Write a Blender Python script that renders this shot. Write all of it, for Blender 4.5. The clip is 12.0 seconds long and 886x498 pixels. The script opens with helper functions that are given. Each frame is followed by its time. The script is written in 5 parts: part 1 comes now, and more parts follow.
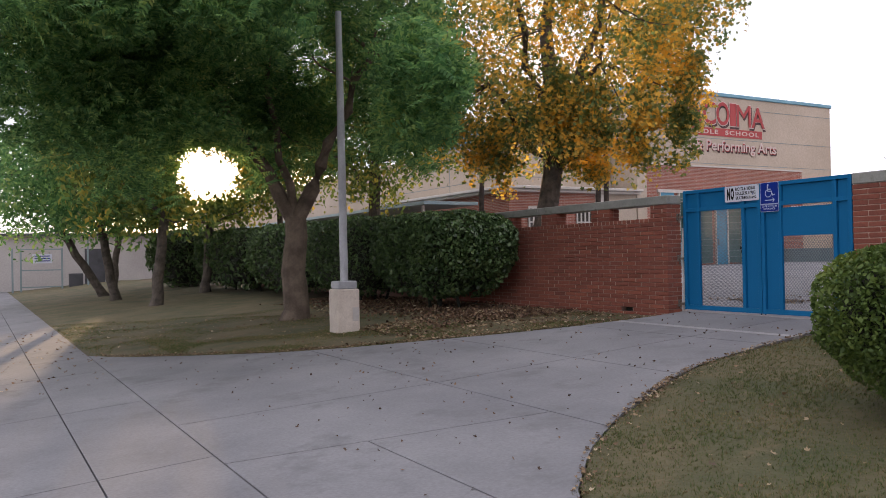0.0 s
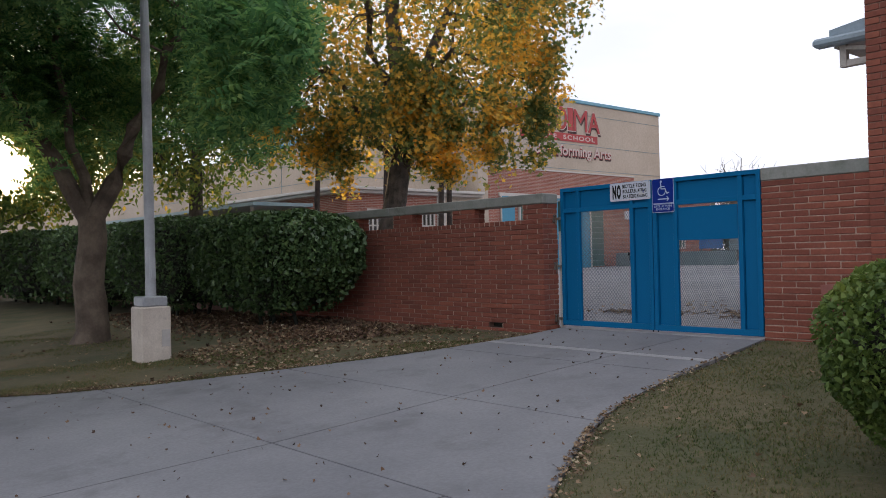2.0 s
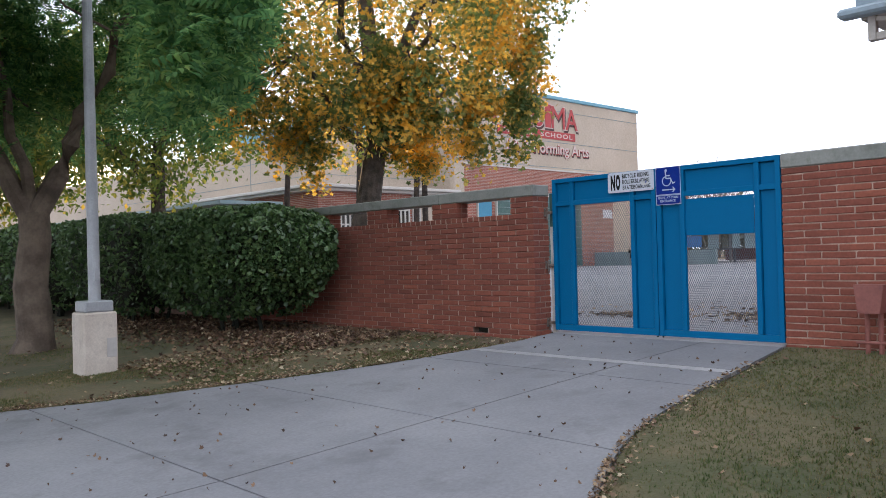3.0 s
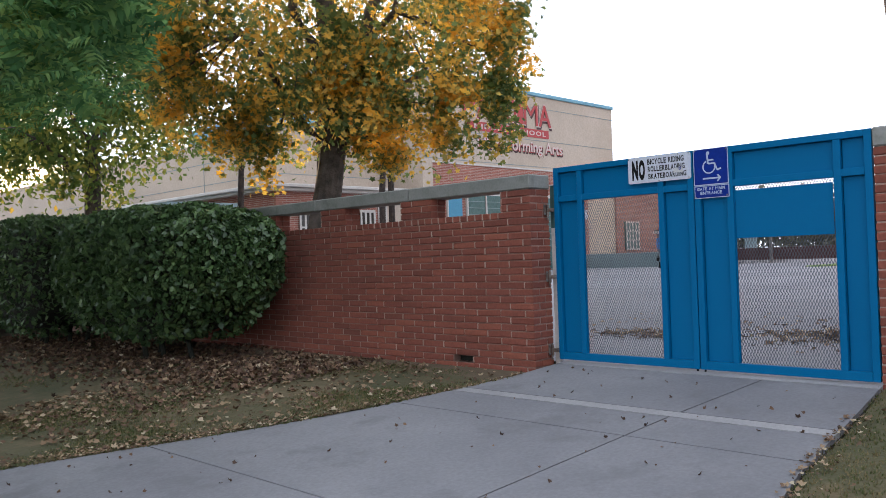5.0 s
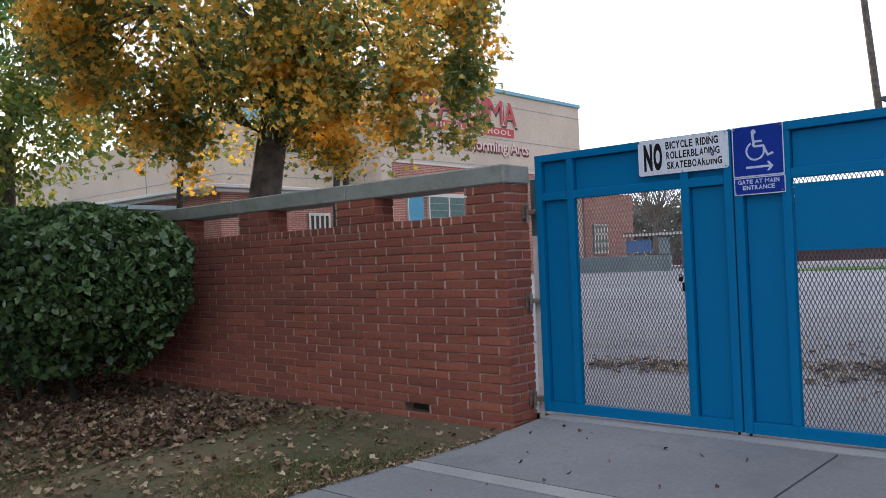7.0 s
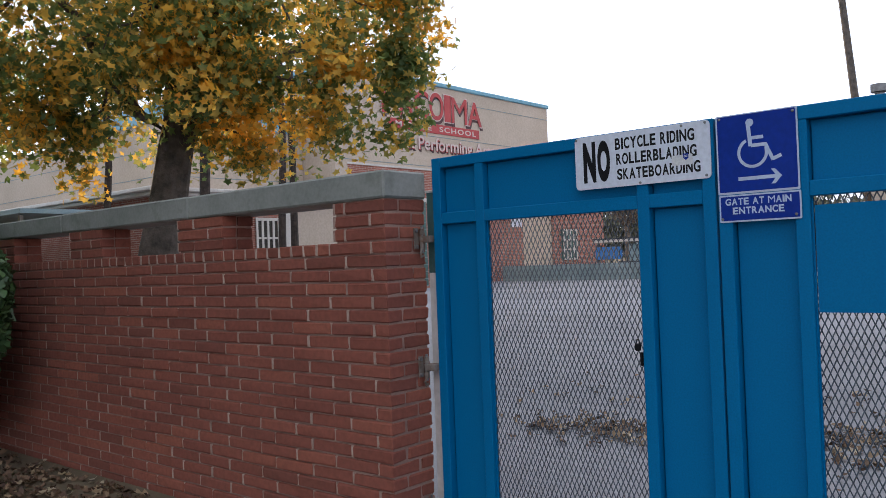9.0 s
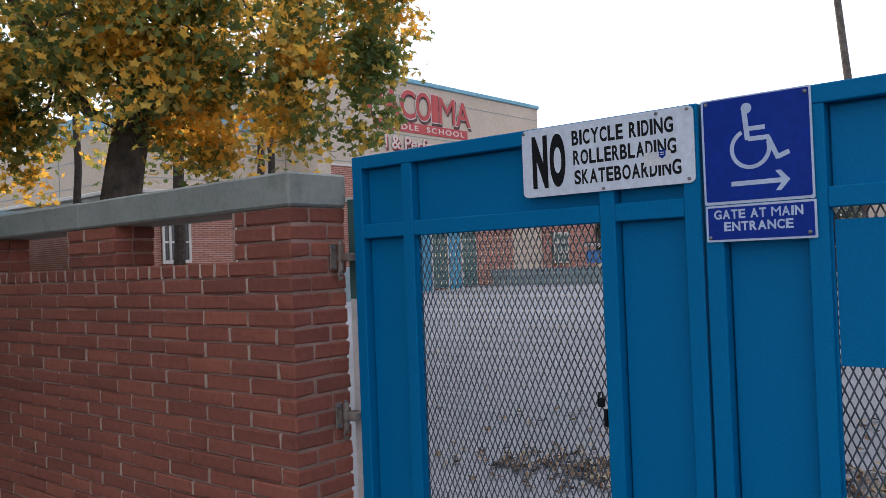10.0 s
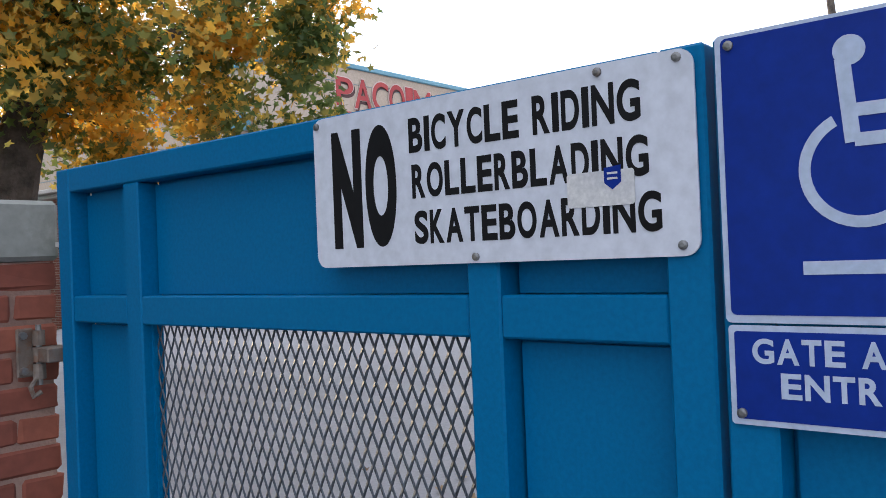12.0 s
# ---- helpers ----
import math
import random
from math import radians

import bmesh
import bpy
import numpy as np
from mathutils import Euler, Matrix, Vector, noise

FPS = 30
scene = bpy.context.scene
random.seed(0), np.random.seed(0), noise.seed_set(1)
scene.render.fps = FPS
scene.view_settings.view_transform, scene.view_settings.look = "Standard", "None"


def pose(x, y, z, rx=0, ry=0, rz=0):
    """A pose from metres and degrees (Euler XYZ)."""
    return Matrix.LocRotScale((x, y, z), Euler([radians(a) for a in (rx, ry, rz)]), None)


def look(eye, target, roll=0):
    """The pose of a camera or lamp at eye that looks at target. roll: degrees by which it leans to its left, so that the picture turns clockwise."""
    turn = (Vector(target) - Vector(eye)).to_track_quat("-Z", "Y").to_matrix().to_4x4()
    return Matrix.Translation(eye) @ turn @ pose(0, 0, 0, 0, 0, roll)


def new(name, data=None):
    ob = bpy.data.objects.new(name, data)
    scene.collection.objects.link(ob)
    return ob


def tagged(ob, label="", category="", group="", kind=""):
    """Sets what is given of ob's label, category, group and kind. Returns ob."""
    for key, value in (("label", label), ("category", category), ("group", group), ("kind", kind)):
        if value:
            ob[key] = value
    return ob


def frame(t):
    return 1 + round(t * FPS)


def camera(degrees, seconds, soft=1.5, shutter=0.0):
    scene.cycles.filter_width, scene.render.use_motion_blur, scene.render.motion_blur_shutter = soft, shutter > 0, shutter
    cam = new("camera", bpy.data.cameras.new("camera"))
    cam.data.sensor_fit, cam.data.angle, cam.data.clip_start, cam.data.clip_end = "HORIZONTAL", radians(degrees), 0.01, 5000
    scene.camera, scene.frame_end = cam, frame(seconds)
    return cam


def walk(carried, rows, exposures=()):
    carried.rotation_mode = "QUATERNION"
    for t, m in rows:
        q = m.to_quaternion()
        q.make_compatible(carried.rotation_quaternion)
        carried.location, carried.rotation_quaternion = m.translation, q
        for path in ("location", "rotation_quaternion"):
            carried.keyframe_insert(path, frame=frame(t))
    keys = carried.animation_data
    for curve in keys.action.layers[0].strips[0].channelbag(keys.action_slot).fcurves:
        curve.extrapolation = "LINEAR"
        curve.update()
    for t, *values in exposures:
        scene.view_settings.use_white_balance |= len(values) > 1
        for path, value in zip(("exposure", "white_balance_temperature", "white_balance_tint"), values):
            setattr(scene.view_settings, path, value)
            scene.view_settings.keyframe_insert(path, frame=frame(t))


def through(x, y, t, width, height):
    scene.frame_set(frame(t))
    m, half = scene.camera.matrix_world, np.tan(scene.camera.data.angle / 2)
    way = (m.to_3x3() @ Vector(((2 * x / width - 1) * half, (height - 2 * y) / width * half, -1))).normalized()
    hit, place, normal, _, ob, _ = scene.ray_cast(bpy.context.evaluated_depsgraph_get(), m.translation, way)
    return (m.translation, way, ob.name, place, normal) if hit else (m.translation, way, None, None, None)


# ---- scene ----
cam = camera(56.1, 12.0, soft=0.8)
PATH = [
    (0, (-0.015, -0.385, 1.631), (0.968, 1.357, 1.65), -1.1),
    (0.5, (0.212, 0.115, 1.622), (1.258, 1.819, 1.641), -1.0),
    (1, (0.484, 0.613, 1.642), (1.667, 2.226, 1.663), -1.2),
    (1.5, (0.767, 1.113, 1.657), (2.038, 2.657, 1.677), -1.2),
    (2, (1.032, 1.593, 1.686), (2.344, 3.102, 1.707), -1.3),
    (2.5, (1.392, 2.048, 1.662), (2.736, 3.529, 1.684), -1.5),
    (3, (1.679, 2.452, 1.661), (3.039, 3.919, 1.682), -1.5),
    (5, (3.124, 4.085, 1.742), (4.541, 5.496, 1.766), -2.0),
    (5.5, (3.46, 4.478, 1.763), (4.891, 5.874, 1.788), -2.0),
    (6, (3.854, 4.796, 1.79), (5.3, 6.176, 1.818), -2.2),
    (6.5, (4.224, 5.1, 1.816), (5.687, 6.465, 1.843), -2.2),
    (8.5, (5.952, 6.046, 1.991), (7.464, 7.355, 2.023), -2.5),
    (9, (6.352, 6.172, 2.057), (7.87, 7.474, 2.086), -2.2),
    (9.5, (6.761, 6.378, 2.144), (8.284, 7.673, 2.174), -2.1),
    (10, (7.134, 6.469, 2.133), (8.661, 7.76, 2.165), -2.2),
    (10.5, (7.411, 6.528, 2.098), (8.942, 7.815, 2.132), -2.2),
    (11, (7.77, 6.722, 2.156), (9.321, 7.985, 2.185), -2.2),
    (11.5, (8.191, 6.885, 2.195), (9.747, 8.142, 2.221), -2.1),
    (12, (8.564, 7.098, 2.344), (10.112, 8.364, 2.362), -2.3),
]
walk(cam, [(t, look(eye, target, roll)) for t, eye, target, roll in PATH],
     [(0.0, -0.22, 6900, 18), (0.5, -0.43, 6900, 18), (1.0, -0.6, 6850, 17), (1.5, -0.62, 6750, 15), (2.0, -0.45, 6550, 12), (2.5, -0.12, 6400, 10), (3.2, 0.2, 6300, 10), (5.0, 0.1, 6250, 10), (6.5, 0.0, 6200, 10), (8.5, -0.18, 6200, 10), (11.0, -0.12, 6150, 10), (11.5, -0.02, 6200, 10), (12.0, 0.15, 6250, 10)])

# ---- light ----
SUN_WAY = Vector((0.231, 0.968, 0.102)).normalized()
world = bpy.data.worlds.new("sky")
scene.world = world
world.use_nodes = True
wn, wl = world.node_tree.nodes, world.node_tree.links
wn.clear()
sky = wn.new("ShaderNodeTexSky")
sky.sky_type = "NISHITA"
sky.sun_disc = False
sky.sun_elevation = math.asin(SUN_WAY.z)
sky.sun_rotation = math.atan2(SUN_WAY.x, SUN_WAY.y)
sky.air_density, sky.dust_density, sky.ozone_density = 1.0, 1.2, 1.5
tc = wn.new("ShaderNodeTexCoord")
mp = wn.new("ShaderNodeMapping")
mp.inputs["Scale"].default_value = (1.4, 1.4, 4.5)
cl = wn.new("ShaderNodeTexNoise")
cl.inputs["Scale"].default_value, cl.inputs["Detail"].default_value = 1.6, 6
cr = wn.new("ShaderNodeValToRGB")
cr.color_ramp.elements[0].position, cr.color_ramp.elements[0].color = 0.36, (0.85, 0.85, 0.85, 1)
cr.color_ramp.elements[1].position, cr.color_ramp.elements[1].color = 0.5, (1, 1, 1, 1)
mx = wn.new("ShaderNodeMix")
mx.data_type = "RGBA"
mx.inputs["B"].default_value = (14.7, 15.4, 17.3, 1)
bg = wn.new("ShaderNodeBackground")
bg.inputs["Strength"].default_value = 0.1
wo = wn.new("ShaderNodeOutputWorld")
wl.new(tc.outputs["Generated"], mp.inputs["Vector"])
wl.new(mp.outputs["Vector"], cl.inputs["Vector"])
wl.new(cl.outputs["Fac"], cr.inputs["Fac"])
wl.new(cr.outputs["Color"], mx.inputs["Factor"])
wl.new(sky.outputs["Color"], mx.inputs["A"])
# the bright ring of sky round the low sun
dot = wn.new("ShaderNodeVectorMath")
dot.operation = "DOT_PRODUCT"
dot.inputs[1].default_value = SUN_WAY
near_sun = wn.new("ShaderNodeMapRange")
near_sun.interpolation_type = "SMOOTHSTEP"
near_sun.inputs["From Min"].default_value, near_sun.inputs["From Max"].default_value = math.cos(radians(9)), math.cos(radians(0.5))
ring = wn.new("ShaderNodeMix")
ring.data_type, ring.blend_type = "RGBA", "ADD"
ring.inputs["B"].default_value = (95, 62, 38, 1)
wl.new(tc.outputs["Generated"], dot.inputs[0])
wl.new(dot.outputs["Value"], near_sun.inputs["Value"])
wl.new(near_sun.outputs["Result"], ring.inputs["Factor"])
wl.new(mx.outputs["Result"], ring.inputs["A"])
wl.new(ring.outputs["Result"], bg.inputs["Color"])
wl.new(bg.outputs["Background"], wo.inputs["Surface"])

sun_data = bpy.data.lights.new("sun", "SUN")
sun_data.energy, sun_data.angle, sun_data.color = 5.0, radians(0.6), (1.0, 0.72, 0.42)
sun = new("sun", sun_data)
sun.matrix_world = look(SUN_WAY * 60, (0, 0, 0))


# ---- materials ----
def nodes_of(name):
    m = bpy.data.materials.new(name)
    m.use_nodes = True
    n, l = m.node_tree.nodes, m.node_tree.links
    return m, n, l, n["Principled BSDF"]


def noise_node(n, l, scale, detail=4, rough=0.6, coord="Object"):
    c = n.new("ShaderNodeTexCoord")
    t = n.new("ShaderNodeTexNoise")
    t.inputs["Scale"].default_value, t.inputs["Detail"].default_value, t.inputs["Roughness"].default_value = scale, detail, rough
    l.new(c.outputs[coord], t.inputs["Vector"])
    return t.outputs["Fac"]


def ramp(n, l, fac, stops):
    r = n.new("ShaderNodeValToRGB")
    e = r.color_ramp.elements
    while len(e) < len(stops):
        e.new(0.5)
    for k, (p, c) in enumerate(stops):
        e[k].position, e[k].color = p, (*c, 1)
    l.new(fac, r.inputs["Fac"])
    return r.outputs["Color"]


def mixed(n, l, a, b, fac, how="MIX"):
    m = n.new("ShaderNodeMix")
    m.data_type, m.blend_type = "RGBA", how
    for sock, v in (("A", a), ("B", b), ("Factor", fac)):
        if hasattr(v, "is_linked"):
            l.new(v, m.inputs[sock])
        else:
            m.inputs[sock].default_value = v if sock == "Factor" else (*v, 1)
    return m.outputs["Result"]


def bumped(n, l, bsdf, height, strength, dist):
    b = n.new("ShaderNodeBump")
    b.inputs["Strength"].default_value, b.inputs["Distance"].default_value = strength, dist
    l.new(height, b.inputs["Height"])
    l.new(b.outputs["Normal"], bsdf.inputs["Normal"])


def surface(name, dark, light, big=0.8, fine=40.0, rough=0.85, bump=0.3, dist=0.003, metal=0.0, spread=0.35, stain=None, gloss=0.5):
    """Two scales of tone between dark and light, with fine relief; stain: a third colour in patches."""
    m, n, l, b = nodes_of(name)
    f1 = noise_node(n, l, big, 5)
    f2 = noise_node(n, l, fine, 3)
    c = ramp(n, l, f1, [(0.5 - spread / 2, dark), (0.5 + spread / 2, light)])
    g = ramp(n, l, f2, [(0.3, (0.89, 0.89, 0.89)), (0.7, (1.08, 1.08, 1.08))])
    c = mixed(n, l, c, g, 1.0, "MULTIPLY")
    if stain:
        s = ramp(n, l, noise_node(n, l, big * 2.3, 6, 0.7), [(0.54, (0, 0, 0)), (0.68, (0.7, 0.7, 0.7))])
        c = mixed(n, l, c, stain, s)
    l.new(c, b.inputs["Base Color"])
    b.inputs["Roughness"].default_value, b.inputs["Metallic"].default_value, b.inputs["Specular IOR Level"].default_value = rough, metal, gloss
    bumped(n, l, b, f2, bump, dist)
    return m


def pieces(name, stops, fine=60.0, rough=0.9, bump=0.5, dist=0.003, by="Random"):
    """Pieces that differ one by one: by Object Info's Random or, in joined ones, by island."""
    m, n, l, b = nodes_of(name)
    if by == "Random":
        r = n.new("ShaderNodeObjectInfo").outputs["Random"]
    else:
        r = n.new("ShaderNodeNewGeometry").outputs["Random Per Island"]
    c = ramp(n, l, r, stops)
    geo = n.new("ShaderNodeNewGeometry").outputs["Position"]
    t = n.new("ShaderNodeTexNoise")
    t.inputs["Scale"].default_value, t.inputs["Detail"].default_value = fine, 4
    l.new(geo, t.inputs["Vector"])
    g = ramp(n, l, t.outputs["Fac"], [(0.3, (0.84, 0.84, 0.84)), (0.7, (1.1, 1.1, 1.1))])
    c = mixed(n, l, c, g, 1.0, "MULTIPLY")
    l.new(c, b.inputs["Base Color"])
    b.inputs["Roughness"].default_value = rough
    bumped(n, l, b, t.outputs["Fac"], bump, dist)
    return m


def leafy(name, stops, patch=0.7, through=0.35, rough=0.55, shift=0.5):
    """Leaves: a colour for each leaf, drifting in patches, and light that shines through."""
    m, n, l, b = nodes_of(name)
    g = n.new("ShaderNodeNewGeometry")
    t = n.new("ShaderNodeTexNoise")
    t.inputs["Scale"].default_value, t.inputs["Detail"].default_value = patch, 3
    l.new(g.outputs["Position"], t.inputs["Vector"])
    a = n.new("ShaderNodeMath")
    a.operation = "MULTIPLY_ADD"
    a.inputs[1].default_value = shift
    l.new(g.outputs["Random Per Island"], a.inputs[0])
    s = n.new("ShaderNodeMath")
    s.operation = "MULTIPLY_ADD"
    s.inputs[1].default_value, s.inputs[2].default_value = 2.2 * (1 - shift), -0.6 * (1 - shift) * 1.0
    l.new(t.outputs["Fac"], s.inputs[0])
    l.new(s.outputs[0], a.inputs[2])
    c = ramp(n, l, a.outputs[0], stops)
    l.new(c, b.inputs["Base Color"])
    b.inputs["Roughness"].default_value = rough
    tr = n.new("ShaderNodeBsdfTranslucent")
    l.new(c, tr.inputs["Color"])
    ms = n.new("ShaderNodeMixShader")
    ms.inputs[0].default_value = through
    l.new(b.outputs[0], ms.inputs[1])
    l.new(tr.outputs[0], ms.inputs[2])
    l.new(ms.outputs[0], n["Material Output"].inputs["Surface"])
    return m


M = {}
M["ground"] = surface("packed_earth", (0.10, 0.075, 0.045), (0.17, 0.13, 0.08), 0.5, 30, 0.95, 0.6, 0.01)
M["lawn"] = surface("lawn_soil", (0.06, 0.066, 0.027), (0.14, 0.11, 0.058), 0.9, 22, 0.95, 0.8, 0.012, stain=(0.16, 0.115, 0.062))
M["concrete"] = surface("driveway_concrete", (0.165, 0.167, 0.18), (0.232, 0.232, 0.243), 0.6, 38, 0.86, 0.12, 0.001, stain=(0.13, 0.13, 0.138), gloss=0.35)
M["joint"] = surface("joint_dirt", (0.03, 0.026, 0.022), (0.06, 0.05, 0.04), 3, 40, 0.95, 0.5, 0.004)
M["strip"] = surface("pale_concrete", (0.255, 0.252, 0.257), (0.32, 0.317, 0.32), 2.0, 55, 0.85, 0.25, 0.0015)
M["yard"] = surface("yard_asphalt", (0.24, 0.24, 0.255), (0.32, 0.315, 0.33), 0.2, 35, 0.9, 0.3, 0.003, stain=(0.21, 0.205, 0.21))
M["coping"] = surface("coping_concrete", (0.19, 0.20, 0.18), (0.29, 0.29, 0.265), 2.2, 45, 0.9, 0.4, 0.002, stain=(0.15, 0.155, 0.13))
# darker than the pointing: shade in the recessed bed joints put into the colour
M["mortar"] = surface("mortar", (0.19, 0.105, 0.082), (0.34, 0.215, 0.17), 4.0, 80, 0.95, 0.7, 0.004)
M["window_glass"] = surface("dark_window_glass", (0.03, 0.028, 0.026), (0.06, 0.052, 0.045), 2, 20, 0.15, 0.02, 0.0005)
BRICK = [(0.0, (0.17, 0.052, 0.034)), (0.2, (0.205, 0.06, 0.039)), (0.8, (0.24, 0.071, 0.045)), (1.0, (0.28, 0.086, 0.052))]
M["pointing"] = surface("pale_pointing", (0.27, 0.17, 0.135), (0.5, 0.38, 0.31), 5.0, 80, 0.95, 0.7, 0.004)
M["brick"] = pieces("brick", BRICK, 35.0, bump=0.3)
M["brick_rest"] = pieces("brick_joined", BRICK, 35.0, bump=0.3, by="island")
M["gate"] = surface("blue_gate_paint", (0.001, 0.121, 0.282), (0.001, 0.129, 0.298), 1.1, 140, 0.5, 0.06, 0.0006, spread=0.7, gloss=0.1)
M["mesh"] = surface("galvanised_mesh", (0.07, 0.09, 0.115), (0.13, 0.15, 0.175), 5, 60, 0.55, 0.2, 0.001, metal=0.4)
M["steel"] = surface("galvanised_steel", (0.17, 0.17, 0.175), (0.27, 0.27, 0.265), 8, 90, 0.55, 0.3, 0.001, metal=0.8, stain=(0.25, 0.16, 0.09))
M["rusty"] = surface("rusty_steel", (0.13, 0.095, 0.075), (0.25, 0.21, 0.18), 14, 90, 0.75, 0.5, 0.001, metal=0.4, stain=(0.2, 0.09, 0.045))
M["black"] = surface("black_paint", (0.006, 0.006, 0.007), (0.011, 0.011, 0.012), 9, 60, 0.6, 0.1, 0.0005, gloss=0.12)
M["white_sign"] = surface("white_sign_enamel", (0.55, 0.575, 0.65), (0.575, 0.6, 0.675), 2.5, 50, 0.35, 0.03, 0.0003, spread=0.8)
M["blue_sign"] = surface("blue_sign_vinyl", (0.002, 0.02, 0.2), (0.003, 0.026, 0.24), 4, 50, 0.45, 0.05, 0.0005, gloss=0.15)
M["sign_white"] = surface("reflective_white", (0.36, 0.43, 0.58), (0.44, 0.51, 0.64), 12, 90, 0.45, 0.05, 0.0005)
M["sticker"] = surface("worn_sticker", (0.5, 0.5, 0.52), (0.62, 0.61, 0.6), 40, 160, 0.6, 0.1, 0.0005)
M["cream"] = surface("cream_stucco", (0.44, 0.36, 0.285), (0.52, 0.43, 0.35), 0.35, 14, 0.92, 0.4, 0.006)
M["trim"] = surface("white_trim", (0.5, 0.46, 0.42), (0.58, 0.54, 0.5), 2, 30, 0.7, 0.1, 0.001)
M["teal"] = surface("teal_trim_paint", (0.12, 0.30, 0.40), (0.18, 0.38, 0.48), 1, 20, 0.55, 0.1, 0.001)
M["pale_teal"] = surface("faded_teal_paint", (0.24, 0.33, 0.36), (0.32, 0.41, 0.43), 1, 20, 0.6, 0.1, 0.001)
M["door_blue"] = surface("blue_door_paint", (0.04, 0.21, 0.34), (0.06, 0.26, 0.39), 1, 20, 0.5, 0.1, 0.001)
M["lattice"] = surface("green_lattice_glass", (0.03, 0.085, 0.08), (0.07, 0.145, 0.135), 9, 30, 0.4, 0.2, 0.004)
M["sign_red"] = surface("red_letter", (0.36, 0.035, 0.04), (0.44, 0.055, 0.052), 1, 20, 0.6, 0.05, 0.001)
M["sign_dark"] = surface("dark_letter_edge", (0.05, 0.02, 0.02), (0.08, 0.03, 0.03), 1, 20, 0.6, 0.05, 0.001)
M["sign_pale"] = surface("pale_letter", (0.55, 0.42, 0.39), (0.62, 0.5, 0.46), 1, 20, 0.6, 0.05, 0.001)
M["bark"] = surface("tree_bark", (0.05, 0.042, 0.036), (0.14, 0.115, 0.095), 6, 25, 0.95, 1.0, 0.02)
M["bark_dark"] = surface("dark_bark", (0.02, 0.015, 0.012), (0.07, 0.05, 0.04), 8, 30, 0.95, 1.0, 0.02)
M["bark_pale"] = surface("pale_bark", (0.075, 0.055, 0.043), (0.19, 0.145, 0.11), 3, 30, 0.95, 0.8, 0.012)
M["base"] = surface("lamp_base_concrete", (0.5, 0.43, 0.37), (0.62, 0.55, 0.48), 3, 60, 0.9, 0.4, 0.002, stain=(0.4, 0.34, 0.3))
M["pole"] = surface("grey_pole_paint", (0.3, 0.31, 0.33), (0.42, 0.43, 0.45), 3, 60, 0.5, 0.1, 0.001, metal=0.2)
M["red_box"] = surface("primer_red_box", (0.2, 0.07, 0.06), (0.28, 0.1, 0.08), 6, 40, 0.7, 0.2, 0.001)
M["eave"] = surface("eave_paint", (0.28, 0.36, 0.42), (0.36, 0.44, 0.5), 1, 20, 0.6, 0.1, 0.001)
M["grey_wall"] = surface("grey_block_wall", (0.38, 0.35, 0.34), (0.48, 0.45, 0.43), 0.4, 12, 0.9, 0.4, 0.005)
M["low_wall"] = surface("grey_green_paint", (0.17, 0.23, 0.24), (0.24, 0.30, 0.31), 1, 20, 0.7, 0.2, 0.002)
M["roof_dark"] = surface("dark_roofing", (0.05, 0.05, 0.055), (0.09, 0.09, 0.1), 1, 30, 0.9, 0.3, 0.004)
M["tarp"] = surface("blue_tarp", (0.04, 0.16, 0.42), (0.07, 0.22, 0.5), 1, 20, 0.6, 0.1, 0.001)
M["gum"] = leafy("autumn_star_leaves", [(0.0, (0.085, 0.15, 0.055)), (0.42, (0.2, 0.265, 0.085)), (0.52, (0.48, 0.38, 0.1)), (0.63, (0.9, 0.58, 0.11)), (0.88, (0.94, 0.5, 0.06)), (1.0, (0.75, 0.31, 0.045))], 0.9, 0.7, 0.5, 0.45)
M["fern"] = leafy("feathery_leaves", [(0.0, (0.035, 0.11, 0.04)), (0.4, (0.11, 0.25, 0.09)), (0.75, (0.26, 0.43, 0.14)), (1.0, (0.5, 0.53, 0.15))], 1.1, 0.68, 0.7, 0.6)
M["lime"] = leafy("yellow_green_leaves", [(0.0, (0.05, 0.10, 0.03)), (0.5, (0.16, 0.23, 0.055)), (0.75, (0.4, 0.38, 0.08)), (1.0, (0.8, 0.5, 0.09))], 0.6, 0.6)
M["hedge"] = leafy("hedge_leaves", [(0.0, (0.022, 0.045, 0.018)), (0.35, (0.055, 0.105, 0.04)), (0.75, (0.11, 0.185, 0.065)), (1.0, (0.2, 0.28, 0.1))], 1.5, 0.25, 0.38, 0.7)
M["bush"] = leafy("bush_leaves", [(0.0, (0.03, 0.06, 0.012)), (0.4, (0.075, 0.13, 0.025)), (0.75, (0.15, 0.215, 0.045)), (1.0, (0.28, 0.31, 0.07))], 2.5, 0.35, 0.65)
# near black stands for shade inside the bushes and the vent recess
M["shade"] = surface("near_black_shade", (0.008, 0.010, 0.006), (0.02, 0.02, 0.012), 5, 30, 0.95, 0.5, 0.02)
M["far_green"] = leafy("far_foliage", [(0.0, (0.06, 0.06, 0.045)), (0.5, (0.11, 0.12, 0.08)), (1.0, (0.22, 0.18, 0.13))], 0.3, 0.3)
M["grass"] = leafy("grass_blades", [(0.0, (0.05, 0.085, 0.022)), (0.4, (0.1, 0.13, 0.04)), (0.6, (0.18, 0.155, 0.07)), (1.0, (0.31, 0.235, 0.12))], 1.2, 0.35, 0.7, 0.6)
M["litter"] = leafy("fallen_leaves", [(0.0, (0.07, 0.04, 0.024)), (0.4, (0.17, 0.10, 0.055)), (0.75, (0.32, 0.225, 0.13)), (1.0, (0.5, 0.44, 0.31))], 0.8, 0.1, 0.7, 0.85)
